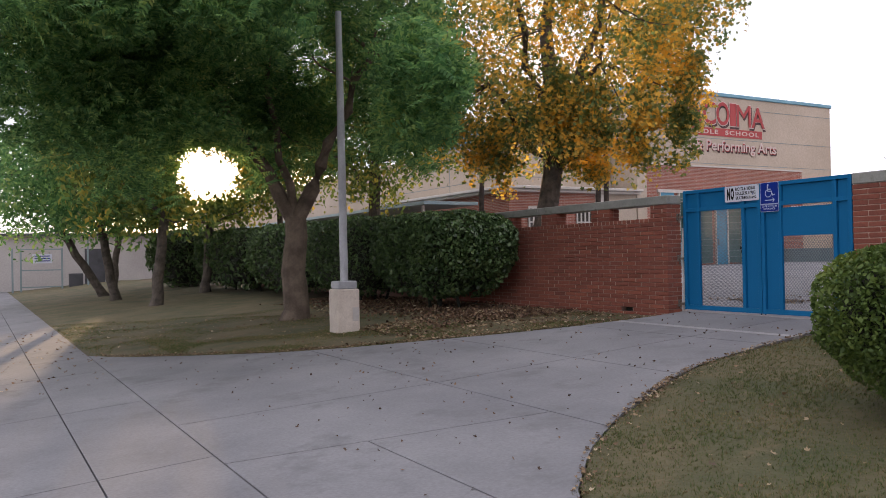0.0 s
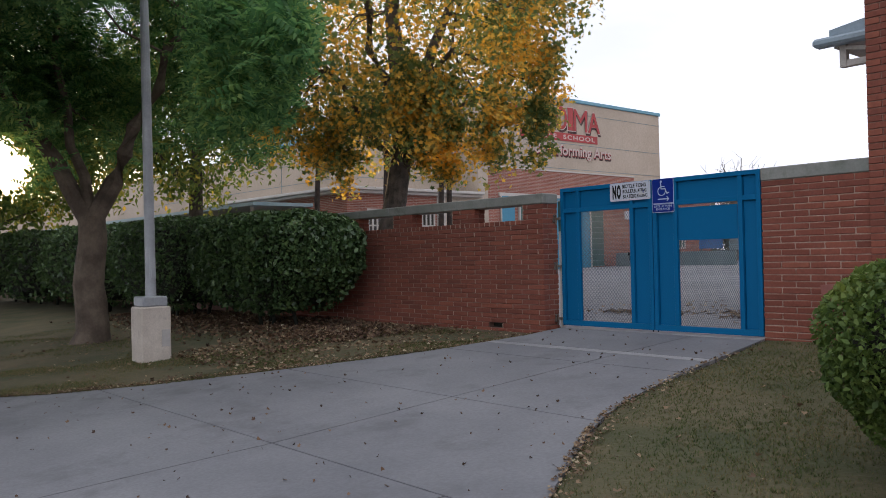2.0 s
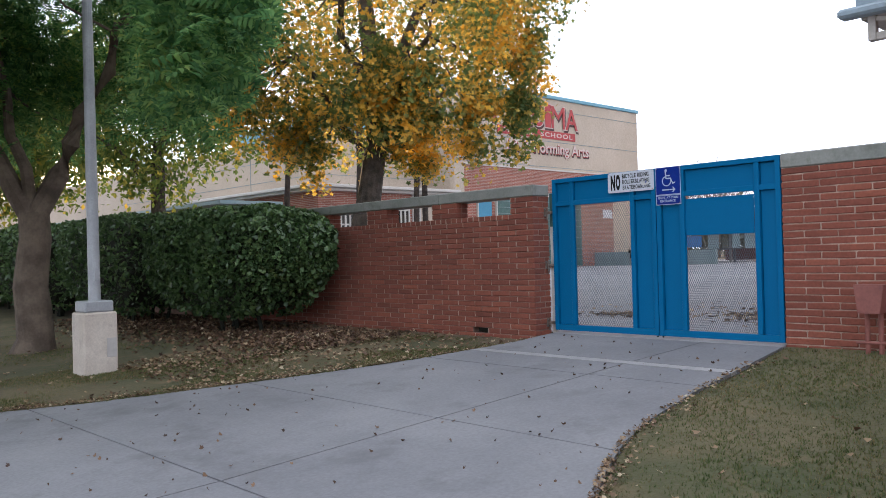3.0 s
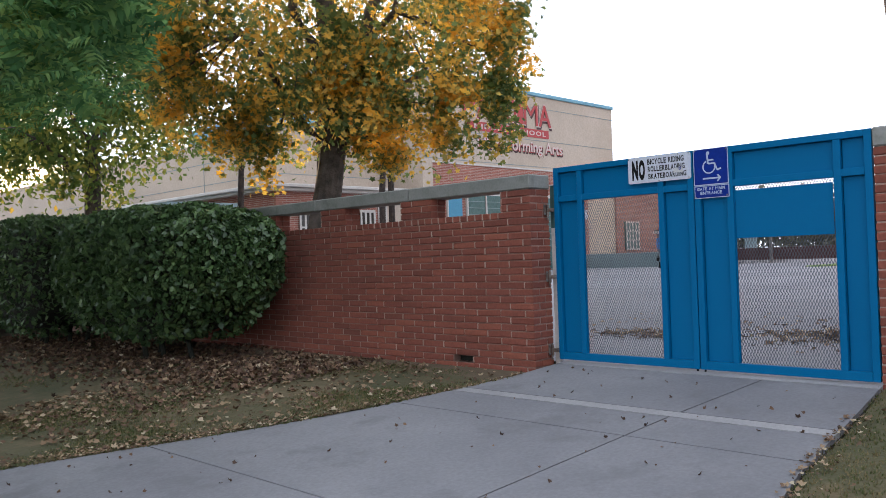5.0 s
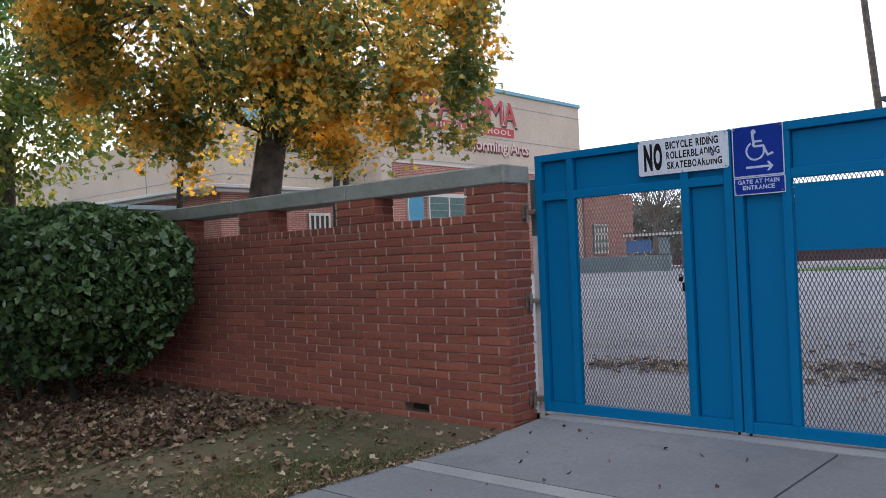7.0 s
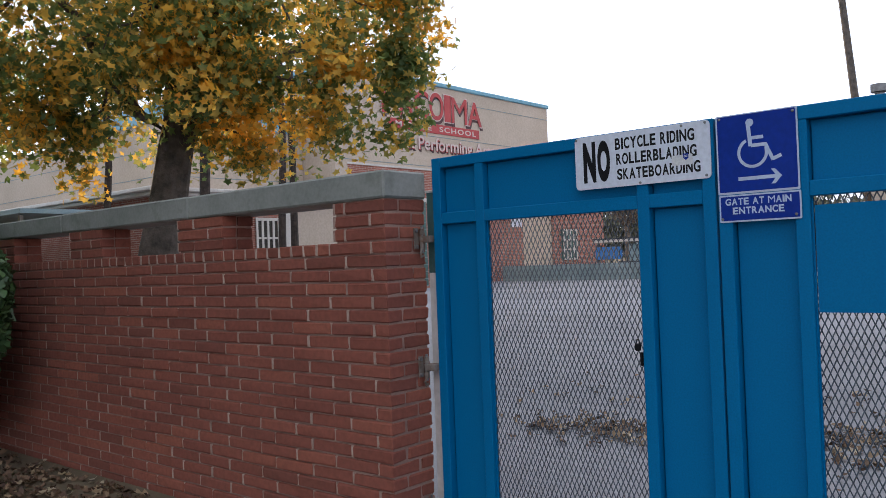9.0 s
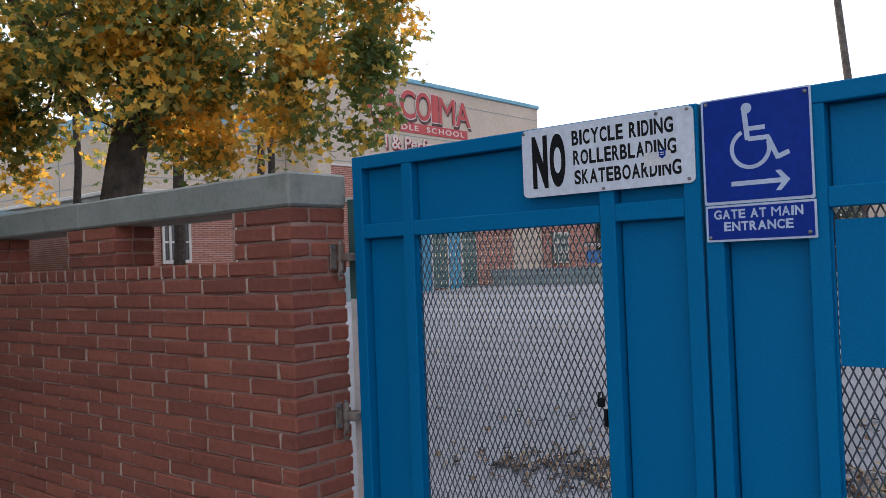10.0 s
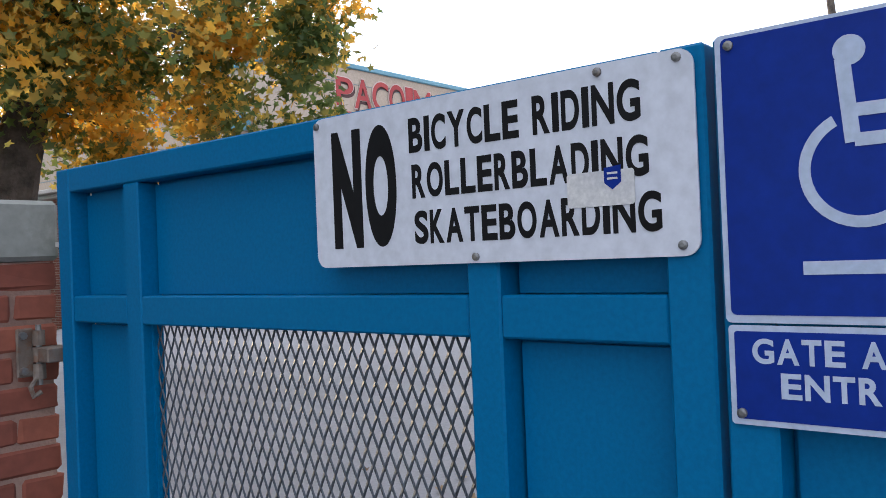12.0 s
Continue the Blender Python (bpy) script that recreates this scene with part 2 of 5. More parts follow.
M["crumbs"] = leafy("dark_litter", [(0.0, (0.04, 0.022, 0.015)), (0.6, (0.11, 0.06, 0.035)), (1.0, (0.24, 0.14, 0.08))], 0.8, 0.0, 0.8, 0.9)


# ---- building blocks ----
def shift_of(ob):
    return ob["at"] if "at" in ob else (0, 0, 0)


def mesh_of(name, bm, material):
    me = bpy.data.meshes.new(name)
    bmesh.ops.recalc_face_normals(bm, faces=bm.faces)
    bm.to_mesh(me)
    bm.free()
    me.materials.append(material)
    return me


def thing(name, at, label, category, group="", kind=""):
    """An empty at the base of a thing; its parts are built in world coordinates."""
    ob = new(name)
    ob.location = at
    return tagged(ob, label, category, group, kind)


def under(ob, parent):
    ob.parent = parent
    top = parent
    while top.parent:
        top = top.parent
    if parent == top:
        ob.matrix_parent_inverse = Matrix.Translation(-Vector(top.location))
    return ob


def part(name, bm, material, parent, label=""):
    ob = new(name, mesh_of(name, bm, material))
    under(ob, parent)
    return tagged(ob, label) if label else ob


def solid(name, bm, material, label="", category="", kind="", group=""):
    return tagged(new(name, mesh_of(name, bm, material)), label, category, group, kind)


def box(bm, x0, x1, y0, y1, z0, z1, bevel=0.0):
    r = bmesh.ops.create_cube(bm, size=1.0)
    m = Matrix.Translation(((x0 + x1) / 2, (y0 + y1) / 2, (z0 + z1) / 2)) @ Matrix.Diagonal((abs(x1 - x0), abs(y1 - y0), abs(z1 - z0), 1))
    bmesh.ops.transform(bm, matrix=m, verts=r["verts"])
    if bevel:
        es = list({e for v in r["verts"] for e in v.link_edges})
        bmesh.ops.bevel(bm, geom=es, offset=bevel, segments=1, affect="EDGES")
    return bm


def boxed(*args, **kw):
    return box(bmesh.new(), *args, **kw)


def tube(bm, points, radii, sides=10):
    """A round tapered stem along points."""
    rings = []
    for k, p in enumerate(points):
        p = Vector(p)
        d = (Vector(points[min(k + 1, len(points) - 1)]) - Vector(points[max(k - 1, 0)])).normalized()
        u = d.orthogonal().normalized() if abs(d.z) < 0.9 else Vector((1, 0, 0)).cross(d).normalized()
        w = d.cross(u)
        rings.append([bm.verts.new(p + (u * math.cos(a) + w * math.sin(a)) * radii[k]) for a in [2 * math.pi * q / sides for q in range(sides)]])
    for a, b in zip(rings, rings[1:]):
        for q in range(sides):
            bm.faces.new((a[q], a[(q + 1) % sides], b[(q + 1) % sides], b[q]))
    bm.faces.new(rings[0][::-1])
    bm.faces.new(rings[-1])
    return bm


def tubed(points, radii, sides=10):
    return tube(bmesh.new(), points, radii, sides)


def prism(bm, outline, x0, x1):
    """An outline of (y, z) drawn out from x0 to x1."""
    a = [bm.verts.new((x0, y, z)) for y, z in outline]
    b = [bm.verts.new((x1, y, z)) for y, z in outline]
    bm.faces.new(a)
    bm.faces.new(b[::-1])
    for k in range(len(a)):
        q = (k + 1) % len(a)
        bm.faces.new((a[k], b[k], b[q], a[q]))
    return bm


def scatter(name, shape, faces, places, mats, material):
    """Many copies of one small shape joined in a mesh. places: n x 3; mats: n x 3 x 3."""
    n, k = len(places), len(shape)
    co = (np.einsum("nij,kj->nki", mats, np.asarray(shape, float)) + places[:, None, :]).reshape(-1, 3)
    me = bpy.data.meshes.new(name)
    size = len(faces[0])
    idx = (np.asarray(faces)[None] + (np.arange(n) * k)[:, None, None]).reshape(-1)
    nf = n * len(faces)
    me.vertices.add(len(co))
    me.vertices.foreach_set("co", co.ravel())
    me.loops.add(len(idx))
    me.loops.foreach_set("vertex_index", idx.astype(np.int32))
    me.polygons.add(nf)
    me.polygons.foreach_set("loop_start", np.arange(0, nf * size, size, dtype=np.int32))
    me.update(calc_edges=True)
    me.materials.append(material)
    return me


def turns(rng, n, tilt=1.0, size=(0.8, 1.2), droop=0.0):
    """Random turns and sizes, n x 3 x 3: a spin about z, then a lean of up to tilt radians."""
    a, b, c = rng.uniform(0, 2 * math.pi, n), rng.uniform(-tilt, tilt, n) + droop, rng.uniform(-tilt, tilt, n)
    z, o = np.zeros(n), np.ones(n)
    rz = np.stack([np.cos(a), -np.sin(a), z, np.sin(a), np.cos(a), z, z, z, o], 1).reshape(-1, 3, 3)
    rx = np.stack([o, z, z, z, np.cos(b), -np.sin(b), z, np.sin(b), np.cos(b)], 1).reshape(-1, 3, 3)
    ry = np.stack([np.cos(c), z, np.sin(c), z, o, z, -np.sin(c), z, np.cos(c)], 1).reshape(-1, 3, 3)
    return (rz @ rx @ ry) * rng.uniform(*size, n)[:, None, None]


def star_leaf(r):
    """A sweetgum leaf: five pointed lobes of unequal length, cupped and drooping at the tips."""
    rim = [(90, 1.0), (60, 0.50), (30, 0.95), (0, 0.46), (-34, 0.66), (-70, 0.26), (-110, 0.26), (-146, 0.66), (180, 0.46), (150, 0.95), (120, 0.50)]
    pts = [(0, 0, 0)]
    for deg, d in rim:
        x, y = r * d * math.cos(radians(deg)), r * d * math.sin(radians(deg))
        pts.append((x, y, 0.28 * abs(x) - 0.22 * r * d * d))
    return pts, [(0, 1 + k, 1 + (k + 1) % 11) for k in range(11)]


def oval_leaf(r, w=0.5):
    return [(0, -r, 0), (w * r, 0, 0.15 * r), (0, r, 0), (-w * r, 0, 0.15 * r)], [(0, 1, 2), (0, 2, 3)]


def frond(r):
    """A feathery drooping leaf: a stalk that bends down, with pairs of slim leaflets."""
    pts, fs = [], []
    for k in range(8):
        u = k / 7
        y, z = r * (-0.9 + 1.8 * u), -0.55 * r * u * u
        s = r * (0.30 + 0.62 * u - 0.80 * u * u)
        for side in (-1, 1):
            b = len(pts)
            pts += [(0, y - 0.10 * r, z), (side * s * 0.6, y - 0.02 * r, z - 0.06 * r), (side * s, y + 0.14 * r, z - 0.22 * r), (0, y + 0.10 * r, z)]
            fs += [(b, b + 1, b + 3), (b + 1, b + 2, b + 3)]
    return pts, fs


def gz(x):
    """The height of the ground, which climbs from the street to the gate."""
    if x < 0:
        return 0.02 + 0.02 * x
    if x < 9.4:
        return 0.02 + 0.076 * x
    return 0.734 + 0.012 * min(x - 9.4, 30)


# ---- ground ----
def sheet(x0, x1, y0, y1, step, lift=0.0, rough=0.0, low=None, high=None, depth=0.0, sag=None):
    """A sheet that follows the ground; low and high bound it in y as functions of x."""
    bm = bmesh.new()
    nx = max(1, round((x1 - x0) / step))
    xs = [x0 + (x1 - x0) * k / nx for k in range(nx + 1)]
    ny = max(1, round(((y1 - y0) if low is None else 6) / step)) if not depth else 1
    rows = []
    for x in xs:
        a = y0 if low is None else low(x)
        b = y1 if high is None else high(x)
        rows.append([bm.verts.new((x, a + (b - a) * q / ny, gz(x) + lift + (sag(x) if sag else 0) + (rough * noise.noise((x * 0.9, (a + (b - a) * q / ny) * 0.9, 3.1)) if rough else 0))) for q in range(ny + 1)])
    for a, b in zip(rows, rows[1:]):
        for q in range(ny):
            bm.faces.new((a[q], b[q], b[q + 1], a[q + 1]))
    if depth:
        r = bmesh.ops.extrude_face_region(bm, geom=list(bm.faces))
        bmesh.ops.translate(bm, verts=[v for v in r["geom"] if isinstance(v, bmesh.types.BMVert)], vec=(0, 0, -depth))
    return bm


def dip(x):
    """The left lawn lies a little lower along the wall."""
    return -0.07 * min(1.0, max(0.0, (x - 7.4) / 1.4))


def curve_of(pairs):
    xs, ys = zip(*pairs)
    return lambda x: float(np.interp(x, xs, ys))


LEFT_EDGE = curve_of([(1.56, 14.1), (1.9, 13.3), (2.67, 12.3), (3.7, 11.15), (4.5, 10.55), (5.4, 10.07), (6.1, 9.7), (6.8, 9.38), (7.35, 9.17), (8.1, 8.97), (8.7, 8.84), (9.5, 8.8)])
RIGHT_EDGE = curve_of([(1.56, -1.5), (2.0, 1.2), (2.5, 2.6), (2.97, 3.4), (3.6, 4.05), (4.26, 4.55), (4.8, 4.88), (5.5, 5.27), (6.0, 5.5), (6.5, 5.65), (7.35, 5.81), (8.47, 5.93), (9.5, 6.05)])

bm = bmesh.new()
far = [-1500, -400, -120, -40, -12, -5, 0, 2, 4, 6, 8, 9.4, 11, 15, 25, 40, 60, 120, 400, 1500]
far_y = [-1500, -400, -120, -40, -12, -4, 4, 12, 20, 30, 45, 70, 120, 400, 1500]
grid = [[bm.verts.new((x, y, gz(max(x, -40)) - 0.06)) for y in far_y] for x in far]
for a, b in zip(grid, grid[1:]):
    for q in range(len(far_y) - 1):
        bm.faces.new((a[q], b[q], b[q + 1], a[q + 1]))
solid("ground", bm, M["ground"], "bare brown earth reaching the horizon", "ground", "structure")

lawn_left = solid("lawn", sheet(1.57, 9.16, 0, 60, 0.25, 0.0, 0.05, lambda x: LEFT_EDGE(x) + 0.01, lambda x: 60.0, sag=dip), M["lawn"], "worn lawn of mown grass and dry patches by the hedge", "lawn", "structure")
lawn_right = solid("lawn", sheet(1.57, 9.41, -8, 0, 0.25, 0.0, 0.04, lambda x: -8.0, lambda x: RIGHT_EDGE(x) - 0.01), M["lawn"], "patchy mown lawn with dry leaves beside the driveway", "lawn", "structure")
yard = solid("yard", sheet(9.46, 90, -30, 28.6, 2.0, 0.0), M["yard"], "pale worn school yard paving behind the gate", "paving", "structure")

driveway = tagged(new("driveway", mesh_of("driveway", sheet(1.56, 9.46, 0, 1, 0.2, -0.02, 0, RIGHT_EDGE, LEFT_EDGE), M["joint"])), "grey concrete driveway sloping up to the gate", "driveway", "", "structure")
J = 0.007


def slab(name, x0, x1, low, high, parent, mat, lift=0.012):
    part(name, sheet(x0 + J, x1 - J, 0, 0, 0.2, lift, 0, lambda x: low(x) + J, lambda x: high(x) - J, depth=0.05), M[mat], parent)


def line(xa, ya, xb, yb):
    return lambda x: ya + (yb - ya) * (x - xa) / (xb - xa)


c1, c0 = line(1.56, 7.39, 4.1, 7.1), line(1.5, 5.73, 4.1, 5.15)
cut = line(4.1, 7.1, 8.07, 6.95)
for x0, x1, low, high in (
    (1.56, 2.6, RIGHT_EDGE, lambda x: min(c0(x), 3.2)), (1.56, 2.6, lambda x: 3.2, c0), (2.6, 4.1, RIGHT_EDGE, lambda x: max(c0(x), RIGHT_EDGE(x) + 0.02)),
    (1.56, 4.1, c0, c1), (1.56, 4.1, c1, LEFT_EDGE),
    (4.1, 5.83, RIGHT_EDGE, cut), (4.1, 5.83, cut, LEFT_EDGE), (5.83, 7.56, RIGHT_EDGE, cut), (5.83, 7.56, cut, LEFT_EDGE), (7.56, 8.07, RIGHT_EDGE, cut), (7.56, 8.07, cut, LEFT_EDGE),
    (8.2, 9.3, RIGHT_EDGE, line(8.07, 6.95, 9.3, 6.86)), (8.2, 9.3, line(8.07, 6.95, 9.3, 6.86), LEFT_EDGE)):
    slab("slab", x0, x1, low, high, driveway, "concrete")
slab("joint_strip", 8.07, 8.2, RIGHT_EDGE, LEFT_EDGE, driveway, "strip", 0.013)
slab("threshold", 9.3, 9.47, RIGHT_EDGE, LEFT_EDGE, driveway, "strip", 0.014)

pavement = tagged(new("pavement", mesh_of("pavement", sheet(-2.4, 1.56, -6, 60, 1.0, -0.02), M["joint"])), "grey concrete pavement along the lawn", "pavement", "", "structure")
for k in range(22):
    a = -6 + 3.0 * k
    for x0, x1 in ((-2.4, 0.73), (0.73, 1.56)):
        slab("slab", x0, x1, lambda x, a=a: a, lambda x, a=a: a + 3.0, pavement, "concrete")

# ---- brick walls ----
COURSE, LONG, GAP, BED = 0.0668, 0.305, 0.011, 0.010
rng = np.random.default_rng(7)
brick_data = {}


def brick_mesh(w, d, h, k=0):
    """One brick w deep in x, d long in y, h high, with worn edges; alike bricks share it."""
    key = (round(w, 3), round(d, 3), round(h, 3), k)
    if key not in brick_data:
        bm = boxed(-w / 2, w / 2, -d / 2, d / 2, -h / 2, h / 2, bevel=0.006)
        r = random.Random(hash(key) % 9973)
        for v in bm.verts:
            v.co += Vector((r.uniform(-1, 1) * 0.0032, r.uniform(-1, 1) * 0.0028, r.uniform(-1, 1) * 0.0028))
        brick_data[key] = mesh_of("brick", bm, M["brick"])
    return brick_data[key]


def course_run(y0, y1, k, long=LONG):
    """The bricks of course k between y0 and y1, in running bond."""
    out, y = [], y0
    first = long if k % 2 == 0 else long * 0.5
    while y < y1 - 0.02:
        e = min(y + first, y1)
        if y1 - e < 0.06:
            e = y1
        out.append((y, e))
        y, first = e, long
    return out


def put_brick(parent, x0, x1, y0, y1, z0, z1):
    w, d, h = x1 - x0, y1 - y0 - GAP, z1 - z0 - BED
    ob = new("brick", brick_mesh(w, d, h, int(rng.integers(0, 6))))
    ob.location = ((x0 + x1) / 2 + rng.uniform(-0.004, 0.004), (y0 + y1) / 2, (z0 + z1) / 2)
    ob.rotation_euler = (rng.uniform(-0.004, 0.004), 0, rng.uniform(-0.006, 0.006))
    ob.parent = parent
    return ob


def rest_of(rows):
    """Further bricks joined in one mesh; rows of x0, x1, y0, y1, z0, z1."""
    vs, fs = [], []
    for x0, x1, y0, y1, z0, z1 in rows:
        y0, y1, z0, z1 = y0 + GAP / 2, y1 - GAP / 2, z0 + BED / 2, z1 - BED / 2
        j = rng.uniform(-0.0025, 0.0025)
        b = len(vs)
        e = 0.004
        vs += [(x0 + j + e, y0, z0), (x0 + j + e, y1, z0), (x0 + j + e, y1, z1), (x0 + j + e, y0, z1), (x1, y0, z0), (x1, y1, z0), (x1, y1, z1), (x1, y0, z1),
               (x0 + j, y0 + e, z0 + e), (x0 + j, y1 - e, z0 + e), (x0 + j, y1 - e, z1 - e), (x0 + j, y0 + e, z1 - e)]
        fs += [tuple(b + i for i in f) for f in ((8, 11, 10, 9), (0, 8, 9, 1), (1, 9, 10, 2), (2, 10, 11, 3), (3, 11, 8, 0), (0, 1, 5, 4), (1, 2, 6, 5), (2, 3, 7, 6), (3, 0, 4, 7), (4, 5, 6, 7))]
    me = bpy.data.meshes.new("bricks")
    me.from_pydata(vs, [], fs)
    me.materials.append(M["brick_rest"])
    return me


XF, XB, TOP, Y_END = 9.165, 9.455, 2.37, 8.94
OPENINGS = [(9.30 + 1.425 * k, 10.25 + 1.425 * k) for k in range(9)]
PB = XF + 0.217
wall_bm = bmesh.new()
r = 0.0115
low_z = TOP - 4 * COURSE
hole = (9.73, 10.01, TOP - 25 * COURSE, TOP - 24 * COURSE)
box(wall_bm, XF + r, XB - r, Y_END + 0.011, hole[0], 0.4, low_z + COURSE - r)
box(wall_bm, XF + r, XB - r, hole[1], 30, 0.4, low_z + COURSE - r)
box(wall_bm, XF + r, XB - r, hole[0], hole[1], 0.4, hole[2])
box(wall_bm, XF + r, XB - r, hole[0], hole[1], hole[3], low_z + COURSE - r)
box(wall_bm, XF + 0.16, XB - r, hole[0], hole[1], hole[2], hole[3])
edges = [Y_END] + [v for o in OPENINGS for v in o] + [30]
piers = list(zip(edges[0::2], edges[1::2]))
for q, (a, b) in enumerate(piers):
    box(wall_bm, XF + r, (PB if q else XB) - r, a + 0.011, b - 0.011, low_z + COURSE - r, TOP - 0.002)
wall_west = solid("wall_west", wall_bm, M["mortar"], "dark red brick garden wall with slot openings under its coping", "wall", "structure")

# block added in the recess, near black in place of the hole's shade
part("vent", boxed(XF + 0.11, XF + 0.155, hole[0] + 0.002, hole[1] - 0.002, hole[2] + 0.002, hole[3] - 0.002), M["shade"], wall_west, "near-black block standing for shade in the vent slot")
near, more = [], []
for k in range(27):
    z1 = TOP - k * COURSE
    z0 = z1 - COURSE
    runs = []
    if k < 3:
        for q, (a, b) in enumerate(piers):
            if q == 0:
                runs.append((Y_END, b, k))
            elif a < 16:
                for s in course_run(a, b, k):
                    (near if a < 12 else more).append((XF, XF + 0.1, *s, z0, z1))
                for face in (a, b):
                    (near if a < 11 else more).append((XF + 0.105, PB, *((a, a + 0.09) if face == a else (b - 0.09, b)), z0, z1))
    elif k == 3:
        y = 9.34
        while y < 16:
            (near if y < 11.5 else more).append((XF, XB, y, y + 0.102, z0, z1))
            y += 0.102
        runs.append((Y_END, 9.34, k))
    else:
        runs.append((Y_END, 16.0, k))
    for a, b, kk in runs:
        if kk % 2 == 0:
            first = (XF, XF + 0.1, a, a + LONG - 0.02, z0, z1)
            end = (XF + 0.11, XB, a, a + 0.1, z0, z1)
            start = a + LONG - 0.02
        else:
            first = (XF, XF + 0.19, a, a + 0.105, z0, z1)
            end = (XF + 0.2, XB, a, a + 0.1, z0, z1)
            start = a + 0.105
        near += [first, end]
        for s, e in course_run(start, b, 0):
            if k == 24 and s < hole[1] - 0.02 and e > hole[0] + 0.02:
                if hole[0] - s > 0.05:
                    near.append((XF, XF + 0.1, s, hole[0], z0, z1))
                if e - hole[1] > 0.05:
                    near.append((XF, XF + 0.1, hole[1], e, z0, z1))
                continue
            (near if e < 11.6 else more).append((XF, XF + 0.1, s, e, z0, z1))
def head_joints(rows, y_from, y_to):
    """Mortar pointed almost flush between the bricks of a course, joined in one mesh."""
    vs, fs = [], []
    for x0, x1, y0, y1, z0, z1 in rows:
        if x0 > rows[0][0] + 0.05 or y1 > y_to:
            continue
        a, b, back = y1 - GAP / 2 - 0.003, y1 + GAP / 2 + 0.003, x0 + 0.02
        f, lo, hi = x0 + rng.uniform(0.001, 0.006), z0 + BED * 0.4, z1 - BED * 0.55
        n = len(vs)
        vs += [(f, a, lo), (f, b, lo), (f, b, hi), (f, a, hi), (back, a, lo), (back, b, lo), (back, b, hi), (back, a, hi)]
        fs += [tuple(n + i for i in q) for q in ((0, 3, 2, 1), (0, 1, 5, 4), (1, 2, 6, 5), (2, 3, 7, 6), (3, 0, 4, 7))]
    me = bpy.data.meshes.new("head_joints")
    me.from_pydata(vs, [], fs)
    me.materials.append(M["pointing"])
    return me


for row in near:
    put_brick(wall_west, *row)
tagged(under(new("head_joints", head_joints(near + more, Y_END, 15.98)), wall_west), kind="stuff")
tagged(under(new("bricks", rest_of(more)), wall_west), kind="stuff")
y = Y_END - 0.004
for k, length in enumerate([1.66, 1.66, 1.7, 1.66, 1.66, 1.66, 1.66, 1.66, 1.66, 1.66, 1.66, 1.66, 1.5]):
    part("coping", boxed(XF - 0.006, XB + 0.006, y + (0.003 if k else 0), y + length - 0.003, TOP, 2.503 + 0.002 * (k % 2), bevel=0.01), M["coping"], wall_west, "weathered grey concrete coping")
    y += length

XR = 9.42
wall_bm = boxed(XR + 0.009, XR + 0.28, 4.93, 6.045, 0.4, 2.425)
wall_south = solid("wall_south", wall_bm, M["pointing"], "red brick wall between the gate and the school building", "wall", "structure")
for k in range(26):
    z1 = 2.428 - k * COURSE
    for s, e in course_run(4.93, 6.055, k + 1):
        put_brick(wall_south, XR, XR + 0.1, s, e, z1 - COURSE, z1)
part("coping", boxed(XR - 0.004, XR + 0.29, 4.93, 6.055, 2.428, 2.565, bevel=0.01), M["coping"], wall_south, "smooth grey concrete coping")

school_wing = thing("school_building", (9.6, 3, 0.6), "red brick school building with a pale blue-grey eave", "building")
part("wall", boxed(XR - 0.03 + r, 22, -6, 4.93, 0.4, 6.5), M["mortar"], school_wing)
rows = []
for k in range(88):
    z1 = 6.5 - k * COURSE
    rows += [(XR - 0.03, XR + 0.07, s, e, z1 - COURSE, z1) for s, e in course_run(2.2, 4.935, k)]
tagged(under(new("bricks", rest_of(rows)), school_wing), kind="stuff")


# ---- gate ----
GX, GB, GT = 9.42, 0.765, 2.56


